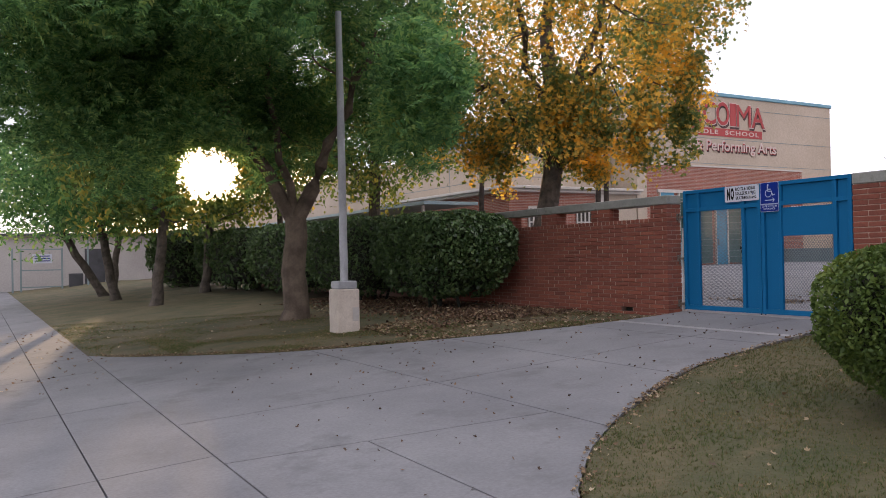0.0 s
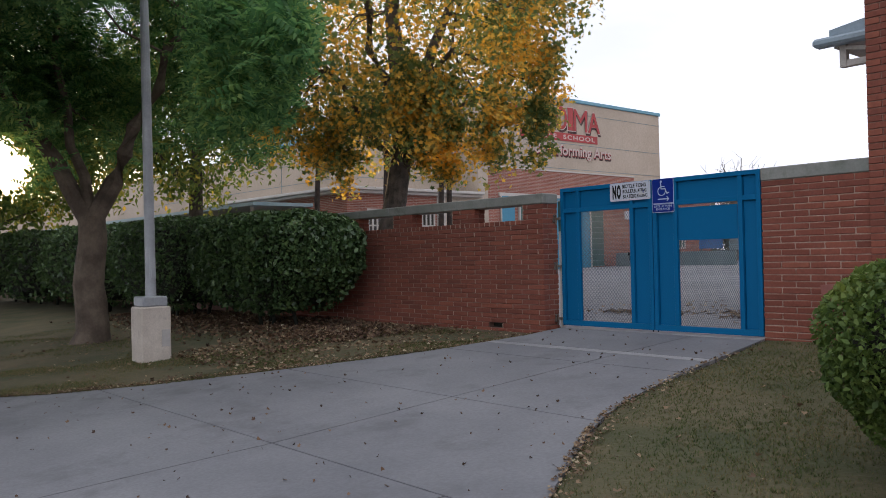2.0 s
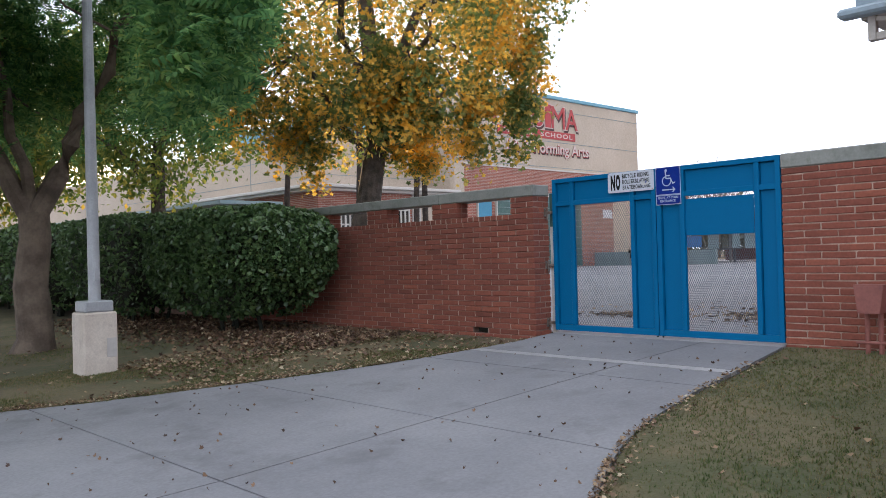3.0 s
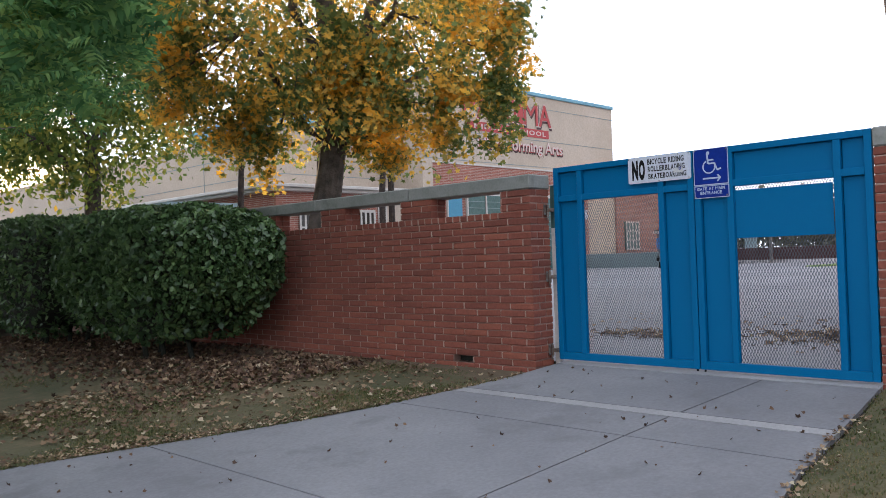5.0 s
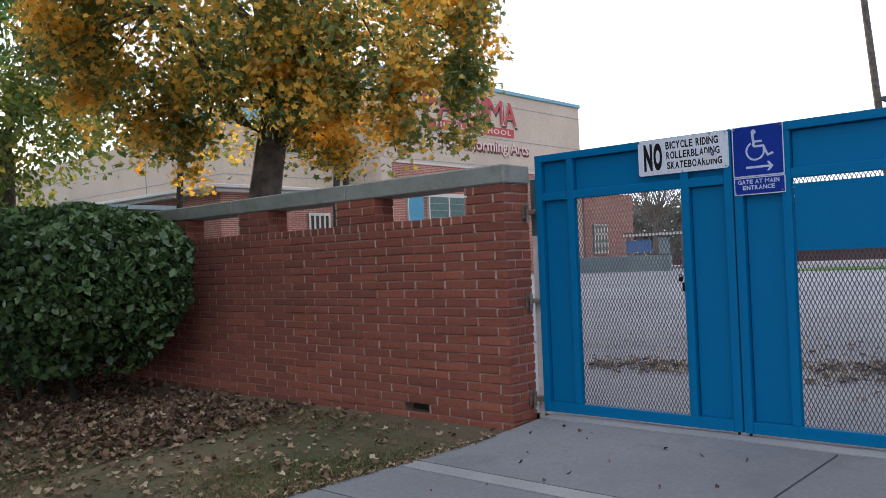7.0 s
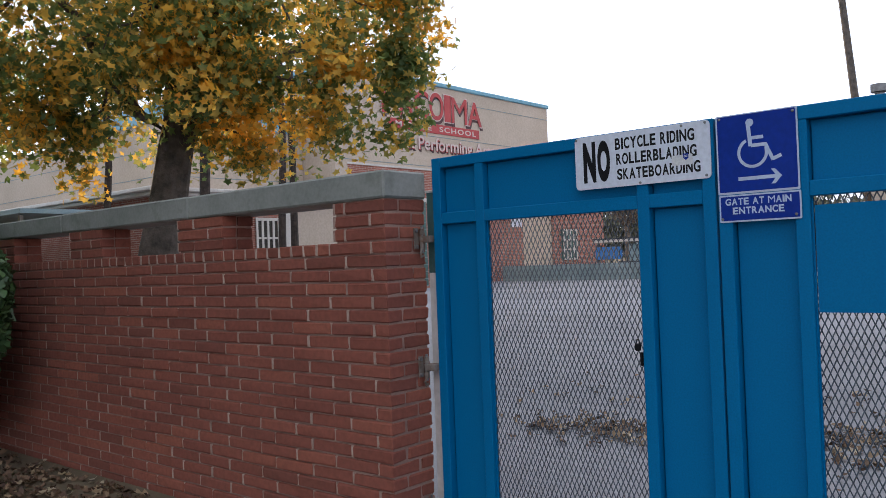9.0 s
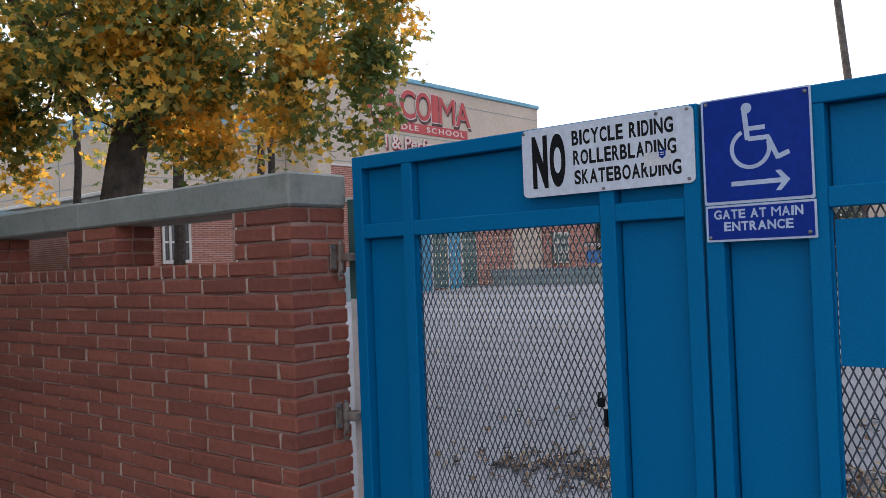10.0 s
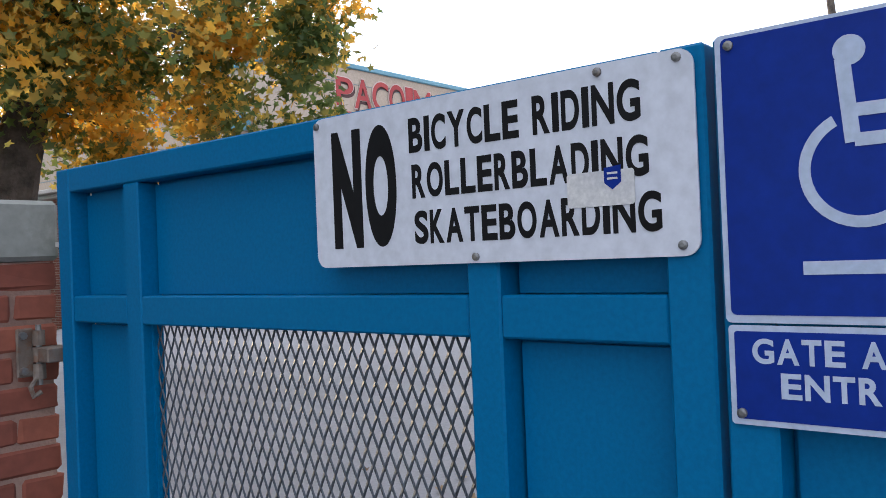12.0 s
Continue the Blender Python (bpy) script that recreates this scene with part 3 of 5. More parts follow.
def gate_leaf(name, y_hinge, sheet_over):
    """One leaf: y runs from its left stile down to its right one."""
    left = y_hinge > 8
    a, b = (8.86, 7.433) if left else (7.424, 6.06)
    s1, s2 = (8.572, 7.736) if left else (7.12, 6.30)
    g = thing(name, (GX, (a + b) / 2, GB), "blue painted steel gate leaf with " + ("mesh window half covered by sheet" if sheet_over else "expanded metal window"), "gate", "leaves of the double gate")
    w = 0.052
    for y in (a - w / 2, b + w / 2):
        part("stile", boxed(GX, GX + 0.05, y - w / 2, y + w / 2, GB, GT, bevel=0.003), M["gate"], g)
    for y in (s1, s2):
        part("stile", boxed(GX + 0.002, GX + 0.05, y - 0.026, y + 0.026, GB + 0.068, GT - 0.05, bevel=0.003), M["gate"], g)
    part("top_rail", boxed(GX + 0.001, GX + 0.05, b + w, a - w, GT - 0.05, GT, bevel=0.003), M["gate"], g)
    part("bottom_rail", boxed(GX + 0.001, GX + 0.05, b + w, a - w, GB, GB + 0.068, bevel=0.003), M["gate"], g)
    for y0, y1 in ((b + w, s2 - 0.026), (s2 + 0.026, s1 - 0.026), (s1 + 0.026, a - w)):
        part("middle_rail", boxed(GX + 0.003, GX + 0.05, y0, y1, 2.237, 2.292, bevel=0.003), M["gate"], g)
        heights = [(2.292, GT - 0.05)] if (y0, y1) == (s2 + 0.026, s1 - 0.026) else [(2.292, GT - 0.05), (GB + 0.068, 2.237)]
        for z0, z1 in heights:
            # gaps at two panel edges and an added back plate give dark shade lines
            p = part("panel", boxed(GX + 0.037, GX + 0.041, y0 + 0.001, y1 - 0.007, z0 + 0.001, z1 - 0.007), M["gate"], g)
            part("backing", boxed(GX + 0.056, GX + 0.059, y0 - 0.01, y1 + 0.01, z0 - 0.01, z1 + 0.01), M["gate"], p)
    y0, y1 = s2 + 0.026, s1 - 0.026
    # expanded metal: zigzag strands in diamonds
    sw, lw, t = 0.0235, 0.0508, 0.0025
    n, rows = round((y1 - y0) / sw), round((2.237 - GB - 0.068) / lw)
    sw, lw = (y1 - y0) / n, (2.237 - GB - 0.068) / rows
    vs, fs = [], []
    for k in range(n + 1):
        for side in (-1, 1):
            if (k == 0 and side < 0) or (k == n and side > 0):
                continue
            for q in range(2 * rows + 1):
                yy = y0 + k * sw + side * (sw / 2 if q % 2 else 0.0006)
                zz = GB + 0.068 + q * lw / 2
                base = len(vs)
                vs += [(GX + 0.03, yy - t, zz), (GX + 0.0325, yy + t, zz), (GX + 0.036, yy + t, zz), (GX + 0.0335, yy - t, zz)]
                if q:
                    p = base - 4
                    fs += [(p + i, p + (i + 1) % 4, base + (i + 1) % 4, base + i) for i in range(4)]
    me = bpy.data.meshes.new("mesh_panel")
    me.from_pydata(vs, [], fs)
    me.materials.append(M["mesh"])
    tagged(under(new("mesh_panel", me), g), "grey expanded metal mesh")
    for yy in (y0, y1):
        part("edge_strip", boxed(GX + 0.022, GX + 0.03, yy - 0.006, yy + 0.006, GB + 0.068, 2.237), M["gate"], g)
    if sheet_over:
        part("cover_sheet", boxed(GX + 0.021, GX + 0.024, y0 + 0.012, y1 - 0.01, 1.825, 2.205), M["gate"], g, "plain blue metal cover sheet")
    # drop bolt at the meeting stile
    ym = (b + 0.03) if left else (a - 0.03)
    part("drop_bolt", tubed([(GX + 0.02, ym, 0.70), (GX + 0.02, ym, 0.78)], [0.009, 0.009], 8), M["black"], g)
    if left:
        bm = bmesh.new()
        box(bm, GX + 0.014, GX + 0.03, 7.782, 7.806, 1.66, 1.69, bevel=0.004)
        tube(bm, [(GX + 0.02, 7.787, 1.688), (GX + 0.02, 7.788, 1.706), (GX + 0.02, 7.8, 1.706), (GX + 0.02, 7.801, 1.688)], [0.003] * 4, 6)
        box(bm, GX + 0.018, GX + 0.028, 7.772, 7.786, 1.6, 1.655, bevel=0.003)
        part("padlock", bm, M["black"], g, "black padlock and chain on the mesh")
    return g


gate_left = gate_leaf("gate_leaf", 8.86, False)
gate_right = gate_leaf("gate_leaf", 6.06, True)


def hinge(z, leaf):
    """A weathered hinge between the pier's end and the leaf: wall plate, three barrels on a pin, strap and hook."""
    h = part("hinge", boxed(GX - 0.062, GX - 0.026, Y_END - 0.007, Y_END, z - 0.05, z + 0.055, bevel=0.003), M["rusty"], leaf, "rusty weathered steel hinge")
    for a, b in ((-0.055, -0.022), (-0.018, 0.014), (0.018, 0.05)):
        part("barrel", tubed([(GX - 0.022, Y_END - 0.022, z + a), (GX - 0.022, Y_END - 0.022, z + b)], [0.013, 0.013], 12), M["rusty"], h)
    part("pin", tubed([(GX - 0.022, Y_END - 0.022, z - 0.068), (GX - 0.022, Y_END - 0.022, z + 0.062)], [0.0065, 0.0065], 8), M["steel"], h)
    part("strap", boxed(GX - 0.03, GX + 0.03, 8.862, Y_END - 0.014, z - 0.018, z + 0.014, bevel=0.003), M["rusty"], h)
    part("hook", tubed([(GX - 0.03, Y_END - 0.026, z - 0.05), (GX - 0.046, Y_END - 0.03, z - 0.07), (GX - 0.04, Y_END - 0.03, z - 0.09), (GX - 0.024, Y_END - 0.03, z - 0.082)], [0.006] * 4, 8), M["rusty"], h)
    for dz in (-0.036, 0.04):
        part("bolt", tubed([(GX - 0.05, Y_END - 0.006, z + dz), (GX - 0.05, Y_END - 0.017, z + dz)], [0.009, 0.008], 8), M["steel"], h)


for z in (2.17, 1.54, 0.85):
    hinge(z, gate_left)
post = thing("gate_post", (9.46, 8.91, 0.7), "white painted strip post behind the brick pier", "post")
part("post", boxed(9.458, 9.50, 8.885, 8.93, 0.7, 2.0), M["trim"], post)
part("cap", boxed(9.45, 9.51, 8.88, 8.935, 2.4, 2.41), M["trim"], post)
part("lattice_strip", boxed(9.458, 9.47, 8.885, 8.932, 2.0, 2.4), M["lattice"], post)


# ---- signs ----
def text_mesh(name, words, y_left, y_right, z0, z1, x, depth, parent, material, label="", space=1.0, axis="x", bold=0.0):
    """Words fitted between two ends and two heights on a wall that faces -x (or -y), raised by depth."""
    cu = bpy.data.curves.new("words", "FONT")
    cu.body, cu.extrude, cu.space_character, cu.offset = words, 0.5, space, bold
    tmp = bpy.data.objects.new("words", cu)
    scene.collection.objects.link(tmp)
    me = bpy.data.meshes.new_from_object(tmp.evaluated_get(bpy.context.evaluated_depsgraph_get()))
    bpy.data.objects.remove(tmp)
    n = len(me.vertices)
    co = np.empty(n * 3)
    me.vertices.foreach_get("co", co)
    co = co.reshape(-1, 3)
    lo, hi = co.min(0), co.max(0)
    u = (co - lo) / (hi - lo)
    out = np.empty_like(co)
    run = y_left + (y_right - y_left) * u[:, 0]
    if axis == "x":
        out[:, 0], out[:, 1] = x - depth * u[:, 2], run
    else:
        out[:, 0], out[:, 1] = run, x - depth * u[:, 2]
    out[:, 2] = z0 + (z1 - z0) * u[:, 1]
    polys = [tuple(p.vertices) for p in me.polygons]
    root = list(range(n))

    def find(i):
        while root[i] != i:
            root[i] = root[root[i]]
            i = root[i]
        return i

    for p in polys:
        for i in p[1:]:
            root[find(i)] = find(p[0])
    islands = {}
    for i in range(n):
        islands.setdefault(find(i), []).append(i)
    letters = []
    for ids in sorted(islands.values(), key=lambda v: min(u[i, 0] for i in v)):
        a, b = min(u[i, 0] for i in ids), max(u[i, 0] for i in ids)
        if letters and min(b, letters[-1][1]) - max(a, letters[-1][0]) > 0.6 * (b - a):
            letters[-1][2].extend(ids)
            letters[-1][1] = max(b, letters[-1][1])
        else:
            letters.append([a, b, list(ids)])
    for a, b, ids in letters:
        at = {v: q for q, v in enumerate(ids)}
        m2 = bpy.data.meshes.new("letter")
        m2.from_pydata([tuple(out[i]) for i in ids], [], [tuple(at[i] for i in p) for p in polys if p[0] in at])
        m2.materials.append(material)
        ob = under(new("letter", m2), parent)
        if label:
            tagged(ob, label)
    bpy.data.meshes.remove(me)


def plate(y_left, y_right, z0, z1, radius, x0, x1, seg=5):
    """A plate with round corners on a wall that faces -x."""
    o = []
    for cy, cz, a0 in ((y_right + radius, z0 + radius, 180), (y_left - radius, z0 + radius, 270), (y_left - radius, z1 - radius, 0), (y_right + radius, z1 - radius, 90)):
        for q in range(seg + 1):
            a = radians(a0 + 90 * q / seg)
            o.append((cy + radius * math.cos(a), cz + radius * math.sin(a)))
    return prism(bmesh.new(), o, x0, x1)


def screw(parent, y, z, x):
    part("screw", tubed([(x, y, z), (x - 0.003, y, z), (x - 0.0045, y, z)], [0.0052, 0.0052, 0.0025], 10), M["steel"], parent)


SX = 9.4165
no_sign = thing("notice_sign", (SX, 7.73, 2.335), "white enamel notice sign with black lettering and a worn sticker", "sign")
YL, YR, ZT, ZB = 8.036, 7.442, 2.556, 2.334
W, H = YL - YR, ZT - ZB
part("board", plate(YL, YR, ZB, ZT, 0.018, SX - 0.003, SX), M["white_sign"], no_sign)
for words, ya, yb, za, zb in (("NO", 7.997, 7.863, 2.361, 2.532), ("BICYCLE RIDING", 7.845, 7.500, 2.486, 2.533), ("ROLLERBLADING", 7.842, 7.493, 2.424, 2.470), ("SKATEBOARDING", 7.840, 7.480, 2.362, 2.407)):
    # condensed capitals, each of nearly the same width
    wide = [0.42 if ch == "I" else 0.55 if ch == " " else 1.06 if ch in "NOGAY" else 0.92 for ch in words]
    step, pos = (yb - ya) / sum(wide), ya
    for ch, w in zip(words, wide):
        if ch != " ":
            text_mesh("letter", ch, pos, pos + step * (w - 0.13), za, zb, SX - 0.003, 0.0008, no_sign, M["black"], "black painted capital", bold=0.06 if words == "NO" else 0.045 if ch == "I" else 0.03)
        pos += step * w
part("sticker", plate(7.600, 7.514, 2.394, 2.434, 0.004, SX - 0.0046, SX - 0.0039), M["sticker"], no_sign, "torn pale sticker")
shield = part("shield", prism(bmesh.new(), [(7.551, 2.437), (7.53, 2.439), (7.53, 2.42), (7.541, 2.412), (7.551, 2.42)], SX - 0.0054, SX - 0.0047), M["blue_sign"], no_sign, "small blue shield on the sticker")
for z in (2.4245, 2.4305):
    part("bar", boxed(SX - 0.0058, SX - 0.0055, 7.534, 7.547, z - 0.0012, z + 0.0012), M["sticker"], shield)
for ya, za in ((7.460, 2.547), (7.461, 2.346), (7.738, 2.342), (8.028, 2.545), (7.555, 2.547)):
    screw(no_sign, ya, za, SX - 0.003)

access = thing("access_sign", (SX, 7.26, 2.16), "blue wheelchair access sign with an arrow and white border", "sign")
AL, AR, AT, AB = 7.419, 7.121, 2.560, 2.264
AW, AH = AL - AR, AT - AB


def stroke(p, q, width):
    """The outline of a bar from p to q."""
    p, q = Vector(p), Vector(q)
    d = (q - p).normalized() * (width / 2)
    n = Vector((-d.y, d.x))
    return [tuple(p - d * 0.3 + n), tuple(q + d + n), tuple(q + d - n), tuple(p - d * 0.3 - n)]


part("board", plate(AL, AR, AB, AT, 0.006, SX - 0.002, SX), M["sign_white"], access)
part("face", plate(AL - 0.006, AR + 0.006, AB + 0.008, AT - 0.004, 0.006, SX - 0.0028, SX - 0.0021), M["blue_sign"], access)
bm = bmesh.new()
x0, x1 = SX - 0.0036, SX - 0.0029
prism(bm, [(7.291 + 0.0145 * math.cos(a), 2.523 + 0.0145 * math.sin(a)) for a in [2 * math.pi * q / 20 for q in range(20)]], x0, x1)
for p, q, w in (((7.297, 2.514), (7.291, 2.443), 0.014), ((7.287, 2.466), (7.249, 2.466), 0.0125), ((7.287, 2.438), (7.238, 2.438), 0.0125), ((7.236, 2.438), (7.213, 2.384), 0.0125), ((7.211, 2.382), (7.187, 2.391), 0.0125)):
    prism(bm, stroke(p, q, w), x0 - 0.00005 * len(bm.faces) / 6, x1)
arc = [radians(64 - (64 + 197) * q / 30) for q in range(31)]
cy, cz = 7.284, 2.412
for q in range(30):
    a, b = arc[q], arc[q + 1]
    ro, ri = 0.0565, 0.0455
    prism(bm, [(cy + ro * math.cos(a), cz + ro * math.sin(a)), (cy + ro * math.cos(b), cz + ro * math.sin(b)), (cy + ri * math.cos(b), cz + ri * math.sin(b)), (cy + ri * math.cos(a), cz + ri * math.sin(a))][::-1], x0, x1)
part("wheelchair_symbol", bm, M["sign_white"], access)
bm = bmesh.new()
prism(bm, [(7.340, 2.325), (7.205, 2.325), (7.220, 2.346), (7.206, 2.346), (7.182, 2.319), (7.206, 2.292), (7.220, 2.292), (7.205, 2.312), (7.340, 2.312)], x0, x1)
part("arrow", bm, M["sign_white"], access)
part("lower_board", plate(AL - 0.002, AR - 0.002, 2.16, 2.2615, 0.004, SX - 0.002, SX), M["sign_white"], access)
part("lower_face", plate(AL - 0.008, AR + 0.004, 2.166, 2.2555, 0.003, SX - 0.0028, SX - 0.0021), M["blue_sign"], access)
for words, u0, u1, za, zb in (("GATE AT MAIN", 7.393, 7.150, 2.223, 2.2485), ("ENTRANCE", 7.366, 7.176, 2.189, 2.2145)):
    wide = [0.42 if ch == "I" else 0.5 if ch == " " else 1.2 if ch == "M" else 1.05 if ch in "NGA" else 0.92 for ch in words]
    step, pos = (u1 - u0) / sum(wide), u0
    for ch, w in zip(words, wide):
        if ch != " ":
            text_mesh("letter", ch, pos, pos + step * (w - 0.12), za, zb, SX - 0.0028, 0.0006, access, M["sign_white"], "white capital", bold=0.0 if ch == "M" else 0.03)
        pos += step * w
for u, z in ((0.045, 2.172), (0.945, 2.176), (0.05, 2.548), (0.95, 2.545)):
    screw(access, AL - AW * u, z, SX - 0.0028)

# ---- lamp post, red box, eave ----
lamp = thing("lamp_post", (5.27, 12.3, 0.38), "grey steel post on a square concrete base in the lawn", "lamp post")
part("base", boxed(5.07, 5.46, 12.11, 12.49, 0.33, 1.14, bevel=0.02), M["base"], lamp, "pale concrete base block")
part("collar", boxed(5.1, 5.43, 12.14, 12.46, 1.14, 1.27, bevel=0.015), M["pole"], lamp)
part("pole", tubed([(5.27, 12.3, 1.27), (5.26, 12.3, 4), (5.25, 12.3, 5.7)], [0.068, 0.06, 0.05], 16), M["pole"], lamp)
part("hand_hole_cover", boxed(5.25, 5.31, 12.222, 12.24, 1.5, 1.64, bevel=0.004), M["pole"], lamp)
part("junction_plate", boxed(5.33, 5.44, 12.102, 12.112, 0.62, 0.84, bevel=0.003), M["grey_wall"], lamp, "grey cover plate")

valve = thing("valve_box", (9.28, 5.19, 0.72), "rust-red painted metal box on two pipes by the wall", "utility box")
bm = bmesh.new()
prism(bm, [(5.315, 1.335), (5.285, 1.09), (5.105, 1.09), (5.07, 1.335)], 9.14, 9.36)
part("box", bm, M["red_box"], valve)
for y in (5.14, 5.25):
    part("pipe", tubed([(9.26, y, 0.66), (9.26, y, 1.1)], [0.022, 0.022], 10), M["red_box"], valve)
part("cross_pipe", tubed([(9.25, 5.34, 0.83), (9.25, 4.98, 0.83)], [0.014, 0.014], 10), M["red_box"], valve)

part("eave", prism(bmesh.new(), [(5.54, 3.89), (5.54, 4.02), (1.0, 4.7), (1.0, 4.57)], 10.0, 21), M["eave"], school_wing, "pale blue-grey eave board")
part("gutter", boxed(9.84, 10.0, 1.0, 5.66, 3.83, 3.92, bevel=0.025), M["eave"], school_wing)
part("soffit", prism(bmesh.new(), [(5.5, 3.82), (5.5, 3.886), (1.0, 4.56), (1.0, 4.494)], 10.02, 21), M["trim"], school_wing)
part("bracket_post", boxed(9.98, 10.06, 5.36, 5.43, 3.6, 3.84, bevel=0.005), M["trim"], school_wing)
part("bracket_rail", boxed(9.985, 10.055, 4.9, 5.36, 3.6, 3.67, bevel=0.005), M["trim"], school_wing)
part("bracket_brace", prism(bmesh.new(), [(5.36, 3.78), (5.36, 3.82), (4.9, 3.74), (4.9, 3.7)], 9.99, 10.05), M["trim"], school_wing)


# ---- the school hall behind the wall ----
hall = thing("school_hall", (33, 29, 1.0), "cream stucco school hall with red brick base and painted lettering", "building")
FY = 28.6


def brick_surface():
    m, n, l, b = nodes_of("far_brickwork")
    c = n.new("ShaderNodeTexCoord")
    sep, com = n.new("ShaderNodeSeparateXYZ"), n.new("ShaderNodeCombineXYZ")
    add = n.new("ShaderNodeMath")
    l.new(c.outputs["Object"], sep.inputs[0])
    l.new(sep.outputs[0], add.inputs[0])
    l.new(sep.outputs[1], add.inputs[1])
    l.new(add.outputs[0], com.inputs[0])
    l.new(sep.outputs[2], com.inputs[1])
    t = n.new("ShaderNodeTexBrick")
    t.inputs["Scale"].default_value, t.inputs["Brick Width"].default_value, t.inputs["Row Height"].default_value, t.inputs["Mortar Size"].default_value = 1.0, 0.305, 0.0668, 0.008
    t.inputs["Color1"].default_value, t.inputs["Color2"].default_value, t.inputs["Mortar"].default_value = (0.25, 0.08, 0.055, 1), (0.34, 0.12, 0.085, 1), (0.42, 0.33, 0.28, 1)
    l.new(com.outputs[0], t.inputs["Vector"])
    f = ramp(n, l, noise_node(n, l, 0.7, 5), [(0.3, (0.85, 0.85, 0.85)), (0.7, (1.12, 1.12, 1.12))])
    l.new(mixed(n, l, t.outputs["Color"], f, 1.0, "MULTIPLY"), b.inputs["Base Color"])
    b.inputs["Roughness"].default_value = 0.9
    bumped(n, l, b, t.outputs["Fac"], -0.4, 0.004)
    return m


M["far_brick"] = brick_surface()
part("wall", boxed(26.9, 40.7, FY, FY + 14, 0.8, 9.3), M["cream"], hall)
part("roof_edge", boxed(26.7, 40.78, FY - 0.08, FY + 14.1, 9.3, 9.48, bevel=0.03), M["teal"], hall, "pale teal roof edge")
for z in (8.75, 7.2, 5.95):
    part("reveal", boxed(26.9, 40.72, FY - 0.012, FY + 0.01, z - 0.012, z + 0.012), M["low_wall"], hall)
part("brick_base", boxed(27.1, 38.1, FY - 0.12, FY + 0.02, 0.8, 5.75), M["far_brick"], hall, "red brick lower wall")
part("brick_cap", boxed(27.0, 38.15, FY - 0.15, FY + 0.02, 5.75, 5.82), M["trim"], hall)
part("pilaster", boxed(26.52, 27.1, FY - 0.2, FY + 0.1, 0.8, 5.9), M["cream"], hall)
part("side_wing", boxed(40.7, 45.6, FY - 0.1, FY + 9, 0.8, 5.0), M["far_brick"], hall)
grille = part("window", boxed(41.4, 42.7, FY - 0.2, FY - 0.1, 1.9, 3.4), M["lattice"], hall)
for q in range(5):
    part("bar", boxed(41.4 + 0.305 * q, 41.48 + 0.305 * q, FY - 0.24, FY - 0.2, 1.9, 3.4), M["trim"], grille)
for q in range(4):
    part("bar", boxed(41.4, 42.7, FY - 0.245, FY - 0.205, 1.88 + 0.48 * q, 1.96 + 0.48 * q), M["trim"], grille)
# entrance: blue doors between green lattice windows
z1 = 4.45
for kind_of, x, wdt in (("door", 27.95, 0.86), ("window", 29.15, 1.1), ("window", 30.35, 0.95), ("door", 31.6, 0.75), ("window", 32.4, 0.92), ("door", 33.4, 0.82), ("window", 34.3, 1.0)):
    if kind_of == "window":
        d = part("window", boxed(x, x + wdt, FY - 0.2, FY - 0.1, 1.1, z1), M["lattice"], hall, "green lattice window in a white frame")
        for zz in np.arange(1.1, z1, 0.28):
            part("lattice_bar", boxed(x, x + wdt, FY - 0.215, FY - 0.2, zz - 0.012, zz + 0.012), M["low_wall"], d)
        part("frame", boxed(x - 0.07, x, FY - 0.24, FY - 0.1, 1.0, z1), M["trim"], d)
    else:
        d = part("door", boxed(x, x + wdt, FY - 0.19, FY - 0.1, 1.0, z1), M["door_blue"], hall, "light blue painted door")
        part("handle", boxed(x + 0.08, x + 0.13, FY - 0.24, FY - 0.19, 1.95, 2.25), M["steel"], d)
        part("frame", boxed(x - 0.05, x, FY - 0.22, FY - 0.1, 1.0, z1), M["trim"], d)
part("lintel", boxed(27.8, 35.6, FY - 0.22, FY - 0.1, 4.45, 4.6), M["trim"], hall)
part("notice", boxed(37.2, 38.0, FY - 0.15, FY - 0.12, 3.5, 3.95), M["white_sign"], hall, "small white notice")

# lettering on the hall
for dx, dz, dy, mat, grow in ((0.09, -0.1, 0.02, "sign_dark", 0.045), (0.0, 0.0, 0.045, "sign_pale", 0.045), (0.0, 0.0, 0.06, "sign_red", 0.0)):
    for k, ch in enumerate("PACOIMA"):
        a = 29.15 + [0, 0.92, 1.86, 2.78, 3.72, 4.2, 5.28][k]
        w = [0.85, 0.88, 0.86, 0.88, 0.42, 1.02, 0.95][k]
        lift = 0.10 * math.sin(math.pi * k / 6)
        text_mesh("letter", ch, a - grow + dx, a + w + grow + dx, 7.88 - grow + dz, 8.92 + lift + grow + dz, FY - dy + 0.02, 0.02, hall, M[mat], axis="y", bold=0.0 if ch == "M" else 0.01)
part("name_bar", boxed(29.5, 35.2, FY - 0.03, FY + 0.01, 7.33, 7.72), M["sign_red"], hall, "red painted band")
text_mesh("lettering", "MIDDLE  SCHOOL", 29.9, 34.95, 7.42, 7.64, FY - 0.03, 0.012, hall, M["sign_pale"], "white spaced capital", 1.25, "y", 0.02)
for dx, dz, dy, mat in ((0.07, -0.07, 0.02, "sign_dark"), (0.0, 0.0, 0.04, "sign_red"), (-0.02, 0.025, 0.055, "sign_pale")):
    text_mesh("lettering", "l & Performing Arts", 30.1 + dx, 36.25 + dx, 6.42 + dz, 7.12 + dz, FY - dy + 0.01, 0.012, hall, M[mat], axis="y", bold=0.012 if mat == "sign_pale" else 0.03)

